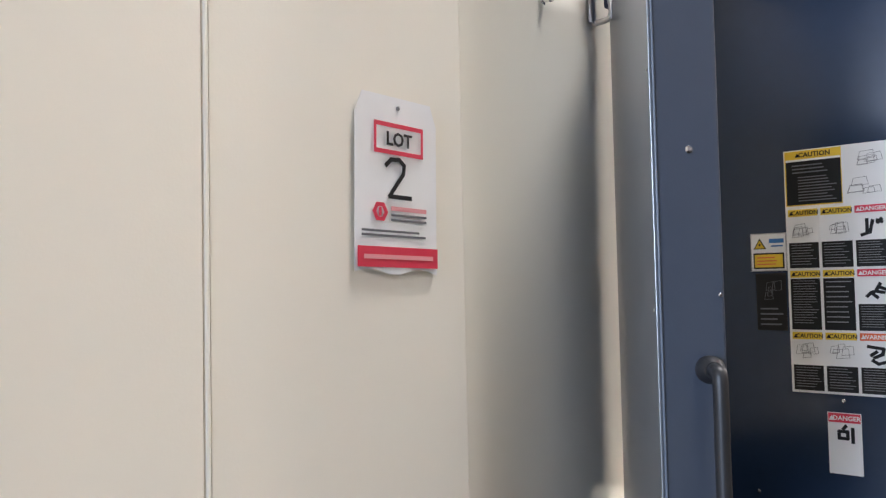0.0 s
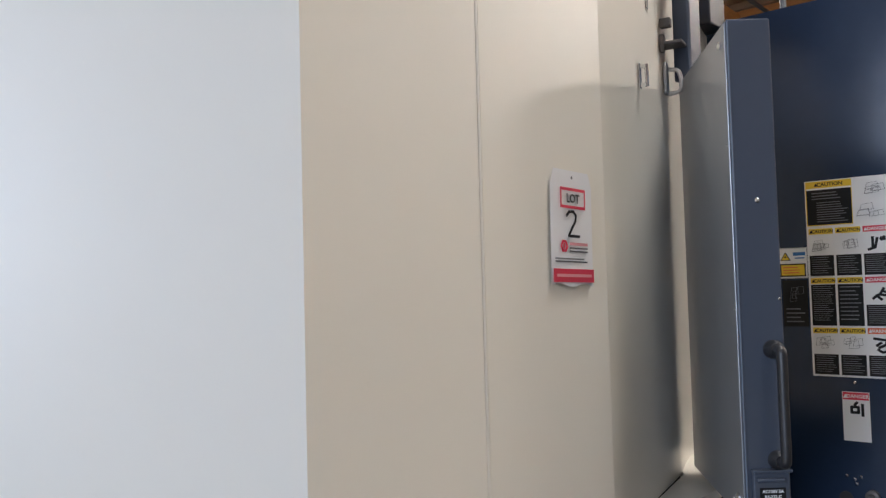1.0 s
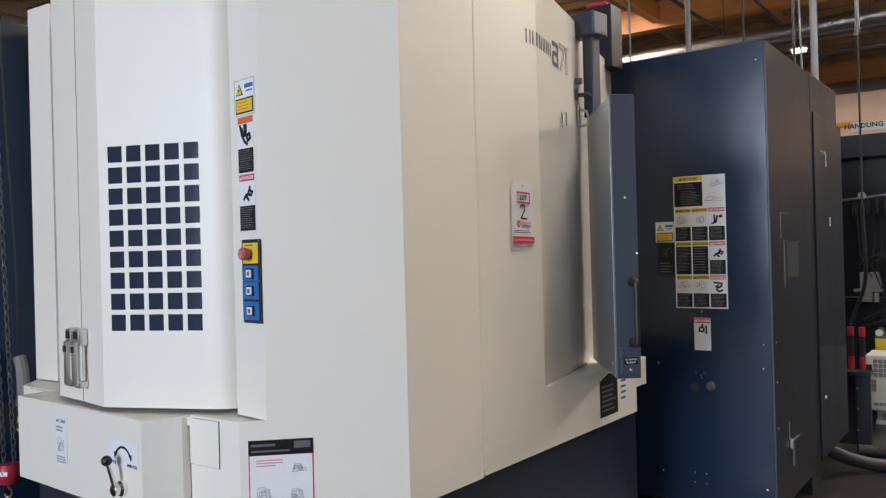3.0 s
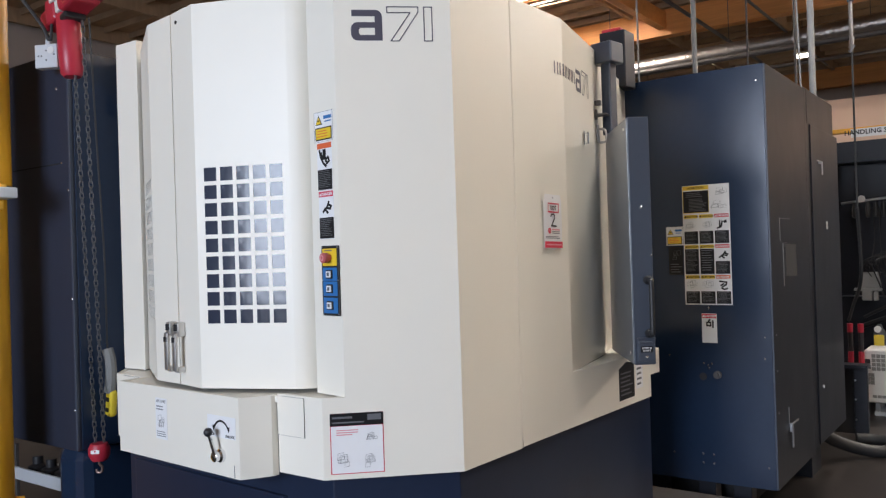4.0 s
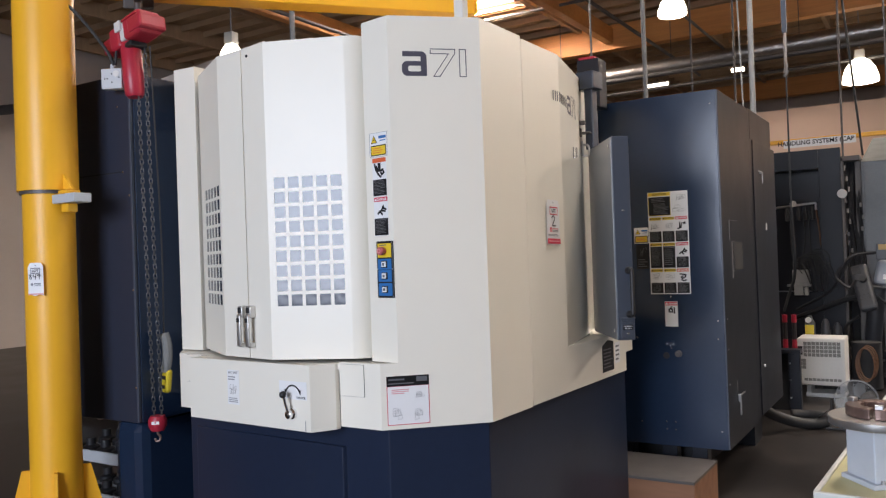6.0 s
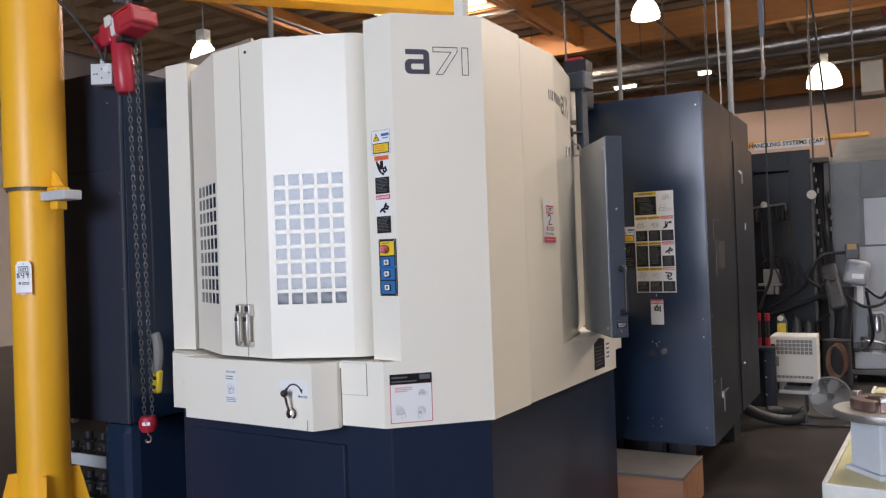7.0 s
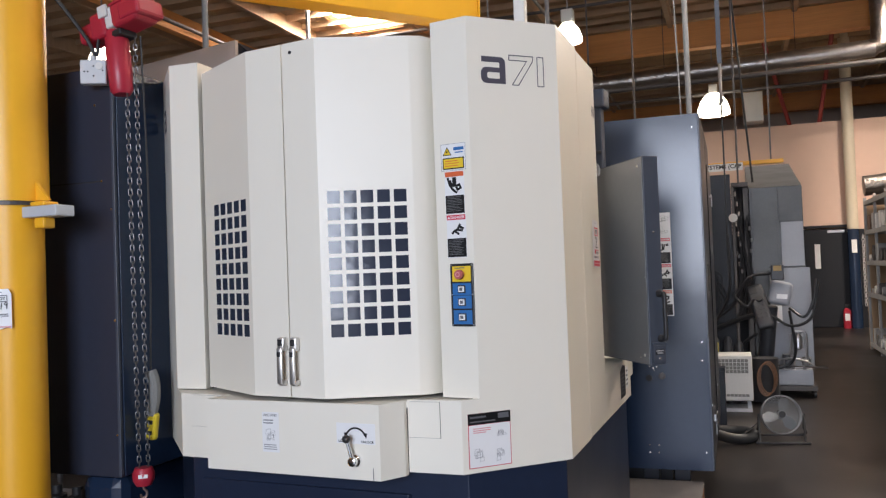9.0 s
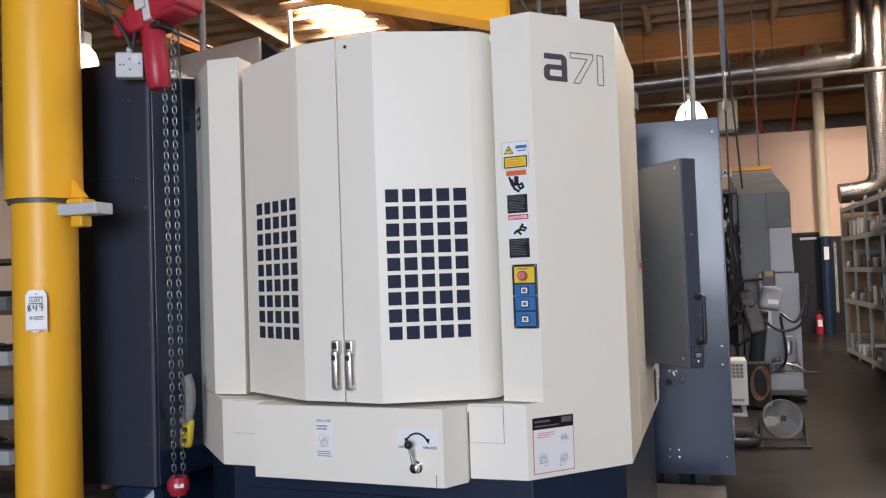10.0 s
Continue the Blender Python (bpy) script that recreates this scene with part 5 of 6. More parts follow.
part("foot_plate", moved(box(-0.085, 0.085, -0.085, 0.085, 0.8585, 0.874, 0.002), rot), M["stand"], sd, "pale steel foot plate")
part("square_post", moved(box(-0.072, 0.072, -0.072, 0.072, 0.8742, 1.042, 0.004), rot), M["stand"], sd, "pale blue square post")
part("round_plate", lathe([(0.0, 0), (0.148, 0), (0.150, 0.003), (0.150, 0.024), (0.147, 0.027), (0, 0.027)], (qx, qy, 1.042), 48), M["wheel"], sd, "machined round plate", True)
for k in range(3):
    a0 = 120 * k + 25
    inner = arc_pts(0, 0, 0.055, a0, a0 + 112, 10)
    outer = arc_pts(0, 0, 0.098, a0 + 112, a0, 12)
    part("jaw", moved(prism(inner + outer, 1.0695, 1.103, 0.003), Matrix.Translation((qx, qy, 0))), M["jaw"], sd, "brown oxidised chuck jaw")
    part("jaw_tip", moved(box(0.078, 0.100, -0.012, 0.012, 1.1032, 1.116, 0.002), Matrix.Translation((qx, qy, 0)) @ Matrix.Rotation(radians(a0 + 8), 4, "Z")), M["steel"], sd)
for u, v in ((-0.05, -0.078), (0.05, -0.078), (0.078, 0.05), (0.078, -0.05)):
    part("bolt", moved(rod((u, v, 0.874), (u, v, 0.884), 0.007, 6), rot), M["steel"], sd)
rg = thing("bench_rag", (1.25, 1.5, 0.858), "crumpled pale paper lying on the bench top", "paper")
part("paper", moved(box(1.05, 1.4, 1.35, 1.62, 0.8585, 0.866, 0.002), Matrix.Translation((1.2, 1.5, 0)) @ Matrix.Rotation(0.2, 4, "Z") @ Matrix.Translation((-1.2, -1.5, 0))), M["paper"], rg)

# ---- chiller, fan, hoses behind the cabinet ----
ch = thing("chiller_unit", (-0.1, 7.05, 0), "ivory chiller unit with square vent grilles", "chiller")
chb = part("casing", box(-0.365, 0.095, 6.90, 7.28, 0.128, 0.628, 0.018, 3), M["ivory"], ch, "ivory moulded casing")
SLOT = mesh_of("vent_slot", box(-0.017, 0.017, -0.002, 0.002, -0.017, 0.017), M["vent"])
for c in range(9):
    for r in range(4):
        piece("vent_slot", SLOT, chb, Matrix.Translation((-0.285 + c * 0.040, 6.899, 0.570 - r * 0.040)))
    piece("vent_slot", SLOT, chb, Matrix.Translation((-0.285 + c * 0.040, 6.899, 0.19)) @ Matrix.Scale(0.8, 4, (0, 0, 1)))
for r in range(3):
    for c in range(2):
        piece("vent_slot", SLOT, chb, Matrix.Translation((-0.335 + c * 0.036, 6.8985, 0.39 - r * 0.036)))
part("control_strip", box(-0.362, -0.312, 6.894, 6.90, 0.45, 0.54, 0.002), M["black"], chb)
part("stand", join(box(-0.30, 0.08, 6.95, 7.25, 0.0, 0.04, 0.004), box(-0.29, -0.25, 6.96, 7.0, 0.04, 0.128), box(0.03, 0.07, 6.96, 7.0, 0.04, 0.128), box(-0.29, -0.25, 7.2, 7.24, 0.04, 0.128), box(0.03, 0.07, 7.2, 7.24, 0.04, 0.128)), M["grey_box"], ch)
bn = thing("dark_stand", (-0.35, 5.5, 0), "dark steel frame stand behind the rear cabinet", "stand")
part("plate", box(-0.66, -0.21, 5.84, 5.88, 0.05, 0.60, 0.004), M["core"], bn)
part("upright", box(-0.275, -0.172, 5.75, 5.82, 0.0, 0.60, 0.006), M["navy_side"], bn)
part("shelf", box(-0.64, -0.168, 5.74, 5.90, 0.60, 0.635, 0.004), M["navy_side"], bn)
for z in (0.25, 0.47, 0.68):
    part("bolt", rod((-0.26, 5.742, z * 0.75), (-0.26, 5.752, z * 0.75), 0.008, 8), M["steel"], bn)
hs = thing("waste_hose", (-0.2, 5.3, 0), "thick ribbed grey hose curling on the floor", "hose")
part("hose", tube(curve([(-0.45, 4.75, 0.36), (-0.33, 4.95, 0.20), (-0.20, 5.18, 0.09), (-0.05, 5.30, 0.047), (0.06, 5.42, 0.047), (0.04, 5.62, 0.047), (-0.10, 5.70, 0.047), (-0.25, 5.66, 0.05)], 8), 0.046, 14), M["rubber"], hs, "", True)
fx, fy, fz = 0.304, 5.53, 0.236
fan = thing("floor_fan", (fx, fy, 0), "round grey wire-guarded floor fan on a tube stand", "fan")
fmx = Matrix.Translation((fx, fy, fz)) @ Matrix.Rotation(radians(10), 4, "Z") @ Matrix.Rotation(radians(78), 4, "X") @ Matrix.Scale(0.69, 4)
part("drum", moved(lathe([(0.247, -0.06), (0.254, -0.06), (0.254, 0.045), (0.247, 0.045)], (0, 0, 0), 40, True), fmx), M["fan_guard"], fan, "grey round drum", True)
for i in range(12):
    r = 0.05 + i * 0.0185
    part("guard_ring", moved(tube([(r * math.cos(a), r * math.sin(a), 0.075 - 0.09 * (r / 0.26) ** 3 * 0.3) for a in [2 * math.pi * k / 28 for k in range(29)]], 0.0019, 5), fmx), M["fan_guard"], fan)
for i in range(44):
    a = 2 * math.pi * i / 44
    part("guard_wire", moved(rod((0.04 * math.cos(a), 0.04 * math.sin(a), 0.075), (0.255 * math.cos(a), 0.255 * math.sin(a), 0.048), 0.0014, 5), fmx), M["fan_guard"], fan)
part("hub_badge", moved(lathe([(0.0, 0.074), (0.042, 0.074), (0.042, 0.082), (0, 0.084)], (0, 0, 0), 20), fmx), M["black"], fan, "black badge")
for k in range(3):
    pts = [(0.04, -0.03), (0.13, -0.10), (0.225, -0.08), (0.23, 0.02), (0.14, 0.06), (0.045, 0.035)]
    b = moved(prism(pts, -0.003, 0.003), Matrix.Rotation(radians(120 * k + 200), 4, "Z") @ Matrix.Rotation(radians(24), 4, "X"))
    part("blade", moved(b, fmx), M["fan_blade"], fan, "bare metal fan blade")
part("motor", moved(lathe([(0, -0.12), (0.06, -0.12), (0.065, -0.02), (0.03, 0.01), (0, 0.01)], (0, 0, 0), 20), fmx), M["black"], fan, "", True)
part("tube_stand", tube(curve([(fx - 0.195, fy - 0.02, fz), (fx - 0.195, fy - 0.07, 0.16), (fx - 0.190, fy - 0.17, 0.02), (fx - 0.2, fy - 0.19, 0.012), (fx + 0.2, fy - 0.15, 0.012), (fx + 0.190, fy - 0.12, 0.02), (fx + 0.195, fy + 0.0, 0.16), (fx + 0.195, fy + 0.04, fz)], 6), 0.011, 8), M["rubber"], fan, "", True)
part("rear_leg", tube(curve([(fx - 0.195, fy - 0.02, fz), (fx - 0.197, fy + 0.10, 0.10), (fx - 0.193, fy + 0.18, 0.012), (fx + 0.193, fy + 0.24, 0.012), (fx + 0.195, fy + 0.15, 0.10), (fx + 0.195, fy + 0.04, fz)], 6), 0.011, 8), M["rubber"], fan, "", True)
part("power_cord", tube(curve([(fx - 0.2, fy + 0.05, 0.15), (-0.02, 5.5, 0.06), (-0.12, 5.45, 0.02), (-0.2, 5.6, 0.01)], 6), 0.005, 6), M["black"], fan, "", True)
ah = thing("air_hose", (0.22, 7.6, 0), "coiled tan air hose hanging on a dark drum", "hose")
for k in range(3):
    part("coil", tube([(0.24 + 0.015 * k + 0.09 * math.cos(a), 7.35 + 0.02 * k, 0.30 + 0.012 * k + 0.18 * math.sin(a)) for a in [2 * math.pi * j / 24 for j in range(25)]], 0.0085, 6), M["hose_tan"], ah, "tan rubber coil", True)
part("drum", rod((0.24, 7.62, 0.02), (0.24, 7.62, 0.52), 0.15, 24), M["core"], ah, "black drum", True)
for x, c in ((-0.46, "red"), (-0.37, "red")):
    t = thing("extension_lamp", (x, 6.75, 0.6), "black and red handheld tube standing upright", "tube", "red and black tubes")
    part("tube", rod((x, 6.80, 0.0), (x, 6.80, 0.86), 0.022, 12), M["black"], t, "", True)
    part("red_cap", rod((x, 6.80, 0.80), (x, 6.80, 0.88), 0.026, 12), M["red"], t, "red end cap")
    part("red_foot", rod((x, 6.80, 0.42), (x, 6.80, 0.62), 0.025, 12), M["red"], t, "red lower grip")
fl = thing("filter_bottle", (-0.30, 7.45, 0), "dark filter bottle with a green-yellow label and gauge", "filter")
part("bottle", lathe([(0, 0), (0.055, 0), (0.055, 0.74), (0.03, 0.78), (0.02, 0.82), (0, 0.82)], (-0.30, 7.45, 0), 20), M["far_grey"], fl, "", True)
part("label", box(-0.345, -0.255, 7.385, 7.393, 0.585, 0.72), M["yellow_plastic"], fl)
part("gauge", moved(lathe([(0, 0), (0.032, 0), (0.032, 0.02), (0, 0.02)], (0, 0, 0), 20), plane_at((-0.31, 7.40, 0.775), (1, 0))), M["ivory"], fl)
for x, h in ((-0.15, 0.78), (-0.03, 0.74)):
    solo("filter_housing", lathe([(0, 0), (0.05, 0), (0.05, h - 0.12), (0.04, h - 0.10), (0.045, h - 0.06), (0.02, h), (0, h)], (x, 7.5, 0), 18), M["console"], (x, 7.5, 0), "dark cylindrical filter housing behind the chiller", "filter", "filter housings", smooth=True)

# ---- machine in the background ----
fmc = thing("background_machine", (-0.1, 9.4, 0), "older grey machining centre with hoses and pipework", "machine tool")
part("navy_wall", join(box(-2.4, -0.86, 8.66, 8.75, 0, 2.80, 0.004), box(-0.86, -0.30, 8.66, 8.75, 2.56, 2.80), box(-0.86, -0.30, 8.66, 8.75, 0, 1.02), box(-0.299, -0.05, 8.66, 8.75, 0, 2.80, 0.004)), M["far_dark"], fmc, "dark navy sheet wall with a recess")
part("recess_back", box(-0.90, -0.28, 8.95, 8.98, 0.9, 2.65), M["navy_side"], fmc)
part("recess_sides", join(box(-0.86, -0.30, 8.75, 8.95, 1.0, 1.02), box(-0.86, -0.30, 8.75, 8.95, 2.56, 2.58), box(-0.30, -0.28, 8.75, 8.95, 1.02, 2.56)), M["navy_side"], fmc)
# near-black backing sheet paints the depth of the gap as shade
part("gap_shade_sheet", box(-0.048, 0.17, 8.95, 9.1, 0, 2.66), M["core"], fmc)
part("gap_frame", join(box(-0.045, -0.01, 8.60, 8.92, 0, 2.66, 0.004), box(0.10, 0.165, 8.72, 8.92, 0, 2.62, 0.004), box(-0.045, 0.165, 8.60, 8.92, 2.62, 2.68, 0.004)), M["pipe"], fmc)
part("grey_body", box(0.172, 0.805, 8.66, 11.2, 0.0, 2.60, 0.006), M["far_grey"], fmc, "grey painted body")
part("roof_slope", moved(prism([(0, 0), (2.5, 0), (2.5, 0.5), (2.2, 0.52)], -0.315, 0.315), Matrix.Translation((0.488, 8.68, 2.602)) @ Matrix.Rotation(radians(90), 4, "Z") @ Matrix.Rotation(radians(90), 4, "X")), M["far_grey"], fmc)
part("left_panel", box(0.205, 0.50, 8.648, 8.66, 0.9, 2.595, 0.003), M["far_grey"], fmc)
part("right_panel", box(0.515, 0.80, 8.646, 8.66, 2.15, 2.595, 0.003), M["far_grey"], fmc)
part("light_door", box(0.535, 0.80, 8.642, 8.66, 1.575, 2.14, 0.003), M["far_light"], fmc, "pale grey door")
part("lower_cabinet", box(0.37, 0.845, 8.50, 8.64, 0.32, 1.55, 0.006), M["far_light"], fmc, "pale grey lower cabinet")
part("air_bar", join(rod((-0.84, 8.80, 2.10), (-0.36, 8.80, 2.14), 0.014), rod((-0.36, 8.80, 2.14), (-0.36, 8.80, 2.05), 0.014)), M["steel"], fmc, "air line with regulators", True)
for x in (-0.56, -0.48, -0.40, -0.70):
    part("regulator", lathe([(0.0, 0), (0.025, 0.01), (0.03, 0.12), (0.02, 0.14), (0.022, 0.18), (0, 0.18)], (x, 8.80, 1.92), 14), M["black"], fmc, "", True)
part("gauge", moved(lathe([(0, 0), (0.04, 0), (0.04, 0.02), (0, 0.02)], (0, 0, 0), 16), plane_at((-0.62, 8.77, 2.14), (1, 0))), M["ivory"], fmc)
part("air_hose", tube(curve([(-0.36, 8.80, 2.06), (-0.33, 8.78, 1.8), (-0.31, 8.74, 1.6), (-0.25, 8.70, 1.5)], 6), 0.010, 6), M["hose_tan"], fmc, "", True)
part("valve_block", join(box(-0.64, -0.44, 8.60, 8.72, 1.12, 1.30, 0.01), box(-0.70, -0.42, 8.58, 8.66, 1.09, 1.12), box(-0.62, -0.52, 8.58, 8.66, 0.98, 1.09, 0.008), box(-0.50, -0.46, 8.57, 8.66, 0.98, 1.08, 0.004)), M["rack"], fmc, "grey valve block")
rng = random.Random(7)
for i in range(7):
    x = -0.6 + i * 0.05
    part("valve_hose", tube(curve([(x, 8.63, 1.28), (x - 0.03, 8.60, 1.36 + rng.uniform(0, 0.1)), (x + 0.08, 8.58, 1.36 + rng.uniform(0, 0.1)), (x + 0.14 + rng.uniform(0, 0.1), 8.6, 1.1 + rng.uniform(-0.1, 0.1))], 5), 0.008, 6), M["black"], fmc, "", True)
for i in range(9):
    x = -0.03 + i * 0.022
    part("gap_hose", tube(curve([(x, 8.75 + rng.uniform(-0.05, 0.1), 2.62), (x + rng.uniform(-0.02, 0.05), 8.70, 2.0), (x + rng.uniform(-0.03, 0.1), 8.66, 1.4), (x + rng.uniform(-0.1, 0.15), 8.60, 0.9)], 6), rng.uniform(0.009, 0.016), 6), M["black"], fmc, "", True)
for i in range(8):
    part("fitting", rod((0.0 + 0.02 * (i % 3), 8.58, 2.5 - i * 0.13), (0.0 + 0.02 * (i % 3), 8.58, 2.56 - i * 0.13), 0.016, 8), M["chrome"], fmc, "", True)
part("pressure_gauge", moved(lathe([(0, 0), (0.055, 0), (0.055, 0.03), (0, 0.03)], (0, 0, 0), 18), plane_at((-0.03, 8.55, 2.22), (1, 0))), M["ivory"], fmc)

for k, (x, z) in enumerate(((-0.50, 2.02), (-0.44, 2.02), (-0.66, 1.98))):
    part("drop_hose", tube(curve([(x, 8.74, z), (x + 0.01, 8.70, z - 0.35), (x - 0.02 + 0.03 * k, 8.66, 1.45), (-0.54 + 0.03 * k, 8.62, 1.28)], 6), 0.007, 6), M["rubber"], fmc, "", True)
for k in range(5):
    part("loop_hose", tube(curve([(-0.52 + 0.05 * k, 8.60, 1.25), (-0.60 + 0.06 * k, 8.55, 1.42 + 0.03 * k), (-0.40 + 0.05 * k, 8.54, 1.46), (-0.33 + 0.02 * k, 8.56, 1.22 - 0.05 * k)], 6), 0.006, 6), M["rubber"], fmc, "dark looped hose", True)
part("arm_cable", tube(curve([(0.30, 7.85, 1.02), (0.05, 7.85, 0.98), (-0.25, 7.9, 0.86), (-0.55, 7.95, 0.74)], 6), 0.03, 8), M["black"], fmc, "thick black cable run", True)
for k, (x, z) in enumerate(((0.16, 2.05), (0.18, 1.90), (0.17, 1.76), (0.02, 1.70), (0.05, 1.50))):
    part("fitting", rod((x, 8.60, z), (x, 8.60, z + 0.05), 0.013, 8), M["steel"], fmc, "", True)

# console and coolant cart
con = thing("control_console", (0.35, 7.9, 0), "grey angled control console with round knobs and cables", "control console")
cmx = Matrix.Translation((0.22, 7.75, 1.12)) @ Matrix.Rotation(radians(-14), 4, "Y") @ Matrix.Rotation(radians(-25), 4, "X")
part("panel", moved(box(-0.092, 0.092, -0.04, 0.05, -0.29, 0.27, 0.035, 3), cmx), M["console"], con, "grey keypad panel")
part("screen", moved(box(-0.07, 0.02, -0.046, -0.04, 0.15, 0.24, 0.004), cmx), M["black"], con)
part("dial", moved(lathe([(0, 0), (0.038, 0), (0.034, 0.03), (0, 0.03)], (0, 0, 0), 18), cmx @ Matrix.Translation((0.02, -0.04, 0.07)) @ Matrix.Rotation(radians(90), 4, "X")), M["black"], con, "", True)
for i in range(12):
    part("key", moved(box(-0.008, 0.008, -0.05, -0.04, -0.008, 0.008, 0.003), cmx @ Matrix.Translation((-0.05 + (i % 3) * 0.045, 0, -0.01 - (i // 3) * 0.05))), M["black"], con)
part("head", moved(box(-0.125, 0.125, -0.12, 0.12, -0.15, 0.13, 0.05, 3), Matrix.Translation((0.46, 7.95, 1.27)) @ Matrix.Rotation(radians(12), 4, "Y")), M["far_light"], con, "rounded grey housing")
part("label", moved(box(-0.06, 0.06, -0.126, -0.1205, -0.055, 0.0), Matrix.Translation((0.475, 7.95, 1.25)) @ Matrix.Rotation(radians(5), 4, "Y")), M["paper"], con)
part("stem", rod((0.25, 8.1, 0.25), (0.34, 8.0, 1.1), 0.09, 14), M["console"], con, "grey leaning column", True)
part("signal_box", box(0.36, 0.50, 7.72, 7.82, 1.42, 1.60, 0.01), M["console"], con, "small switch box")
part("signal_plate", box(0.385, 0.475, 7.712, 7.72, 1.53, 1.59), M["amber"], con)
part("foot", rod((0.25, 8.1, 0.0), (0.25, 8.1, 0.26), 0.16, 18), M["core"], con)
for pts in ([(0.55, 7.9, 1.08), (0.70, 7.8, 0.98), (0.80, 7.8, 1.15), (0.86, 7.85, 1.42)], [(0.35, 7.85, 1.0), (0.55, 7.75, 0.88), (0.78, 7.78, 0.98), (0.88, 7.85, 1.38)], [(0.36, 7.8, 1.5), (0.1, 7.7, 1.45), (-0.1, 7.8, 1.1), (-0.5, 7.9, 0.85)], [(0.1, 7.75, 1.42), (-0.05, 7.7, 1.25), (0.08, 7.7, 1.12), (0.15, 7.72, 1.2)], [(0.55, 7.9, 1.05), (0.60, 7.95, 0.6), (0.55, 8.0, 0.42), (0.4, 8.0, 0.35)], [(0.18, 7.7, 0.8), (0.02, 7.8, 0.65), (0.1, 7.9, 0.4), (0.3, 8.0, 0.3)]):
    part("cable", tube(curve(pts, 7), 0.017, 8), M["black"], con, "thick black cable", True)
ct = thing("coolant_cart", (0.6, 8.2, 0), "low steel cart with a pump and bent pipes", "cart")
part("tank", box(0.40, 0.79, 8.05, 8.42, 0.14, 0.33, 0.01), M["far_light"], ct, "pale sheet tank")
part("tray", box(0.36, 0.83, 8.0, 8.46, 0.08, 0.14, 0.006), M["pipe"], ct)
for x, y in ((0.40, 8.05), (0.80, 8.05), (0.40, 8.42), (0.80, 8.42)):
    part("castor", rod((x - 0.015, y, 0.04), (x + 0.015, y, 0.04), 0.04, 14), M["black"], ct, "", True)
part("pump", rod((0.52, 8.2, 0.33), (0.52, 8.2, 0.50), 0.06, 18), M["far_grey"], ct, "", True)
part("motor", rod((0.68, 8.2, 0.42), (0.78, 8.2, 0.42), 0.05, 14), M["far_grey"], ct, "", True)
part("pipe_frame", tube([(0.56, 8.08, 0.35), (0.56, 8.08, 0.75), (0.60, 8.08, 0.79), (0.70, 8.08, 0.79), (0.73, 8.08, 0.75), (0.73, 8.08, 0.35)], 0.015, 8), M["steel"], ct, "bent steel pipe", True)
part("canister", lathe([(0, 0), (0.045, 0.02), (0.05, 0.15), (0.02, 0.20), (0, 0.20)], (0.64, 8.08, 0.56), 16), M["steel"], ct, "", True)
part("side_pipe", rod((0.38, 8.03, 0.38), (0.95, 8.03, 0.36), 0.010), M["pipe"], ct, "", True)

for k, x in enumerate((0.46, 0.57, 0.70)):
    part("valve", rod((x, 8.06, 0.34), (x, 8.06, 0.46 + 0.04 * (k % 2)), 0.022, 10), M["steel"], ct, "steel valve body", True)
part("cross_pipe", tube(curve([(0.40, 8.04, 0.44), (0.55, 8.02, 0.47), (0.72, 8.04, 0.43), (0.82, 8.05, 0.36)], 5), 0.012, 8), M["steel"], ct, "bent steel pipe", True)
part("notice", box(0.43, 0.50, 8.494, 8.4995, 0.86, 1.08), M["paper"], fmc, "white notice on the pale cabinet")

# yellow crane beam with lettering
sb = thing("runway_beam", (-0.2, 8.9, 2.85), "yellow crane beam with a white lettered strip", "crane beam")
part("beam", box(-2.2, 0.62, 8.86, 8.96, 2.930, 2.980, 0.004), M["yellow"], sb)
part("strip", box(-0.72, 0.12, 8.852, 8.859, 2.865, 2.965), M["paper"], sb, "white lettered strip")
part("strip_words", on(plane_at((0, 8.852, 0), (1, 0)), words("HANDLING SYSTEMS (CAP", 0.052, -0.345, 2.915, 0.0005)), M["ink"], sb)
part("hanger", join(box(-1.88, -1.86, 8.90, 8.92, 2.985, 6.88), box(0.46, 0.48, 8.90, 8.92, 2.985, 6.88)), M["pipe"], sb)

# ---- racks ----
def rack(name, at, bays, length, depth, levels, height, label, stuff, seed):
    r = random.Random(seed)
    rk = thing(name, at, label, "shelving rack", "parts racks")
    ax, ay, _ = at
    for i in range(bays + 1):
        for x in (ax, ax + depth):
            part("upright", box(x - 0.022, x + 0.022, ay + i * length - 0.022, ay + i * length + 0.022, 0, height, 0.004), M["rack"], rk, "punched steel upright")
    for z in levels:
        part("shelf", box(ax - 0.02, ax + depth + 0.02, ay, ay + bays * length, z - 0.08, z, 0.004), M["brown"] if stuff == "brown" else M["rack"], rk)
    return rk


rk1 = rack("shelving_rack", (2.19, 7.2, 0), 6, 1.06, 0.6, (0.14, 1.02, 1.58, 2.12, 2.64), 2.70, "grey punched steel rack filled with bars and castings", "rack", 1)
part("end_board", box(2.17, 2.82, 13.60, 13.625, 0.0, 2.66), M["deck"], rk1, "raw plywood end board")
part("back_panel", box(2.825, 2.84, 7.2, 13.55, 0.1, 2.66), M["brown"], rk1, "brown board backing")
pc = thing("parts_cart", (1.5, 5.1, 0), "pale steel cart with red grips and black castors", "cart")
for z in (0.16, 0.42):
    part("deck", box(1.18, 1.78, 4.70, 5.50, z, z + 0.03, 0.004), M["ivory"], pc)
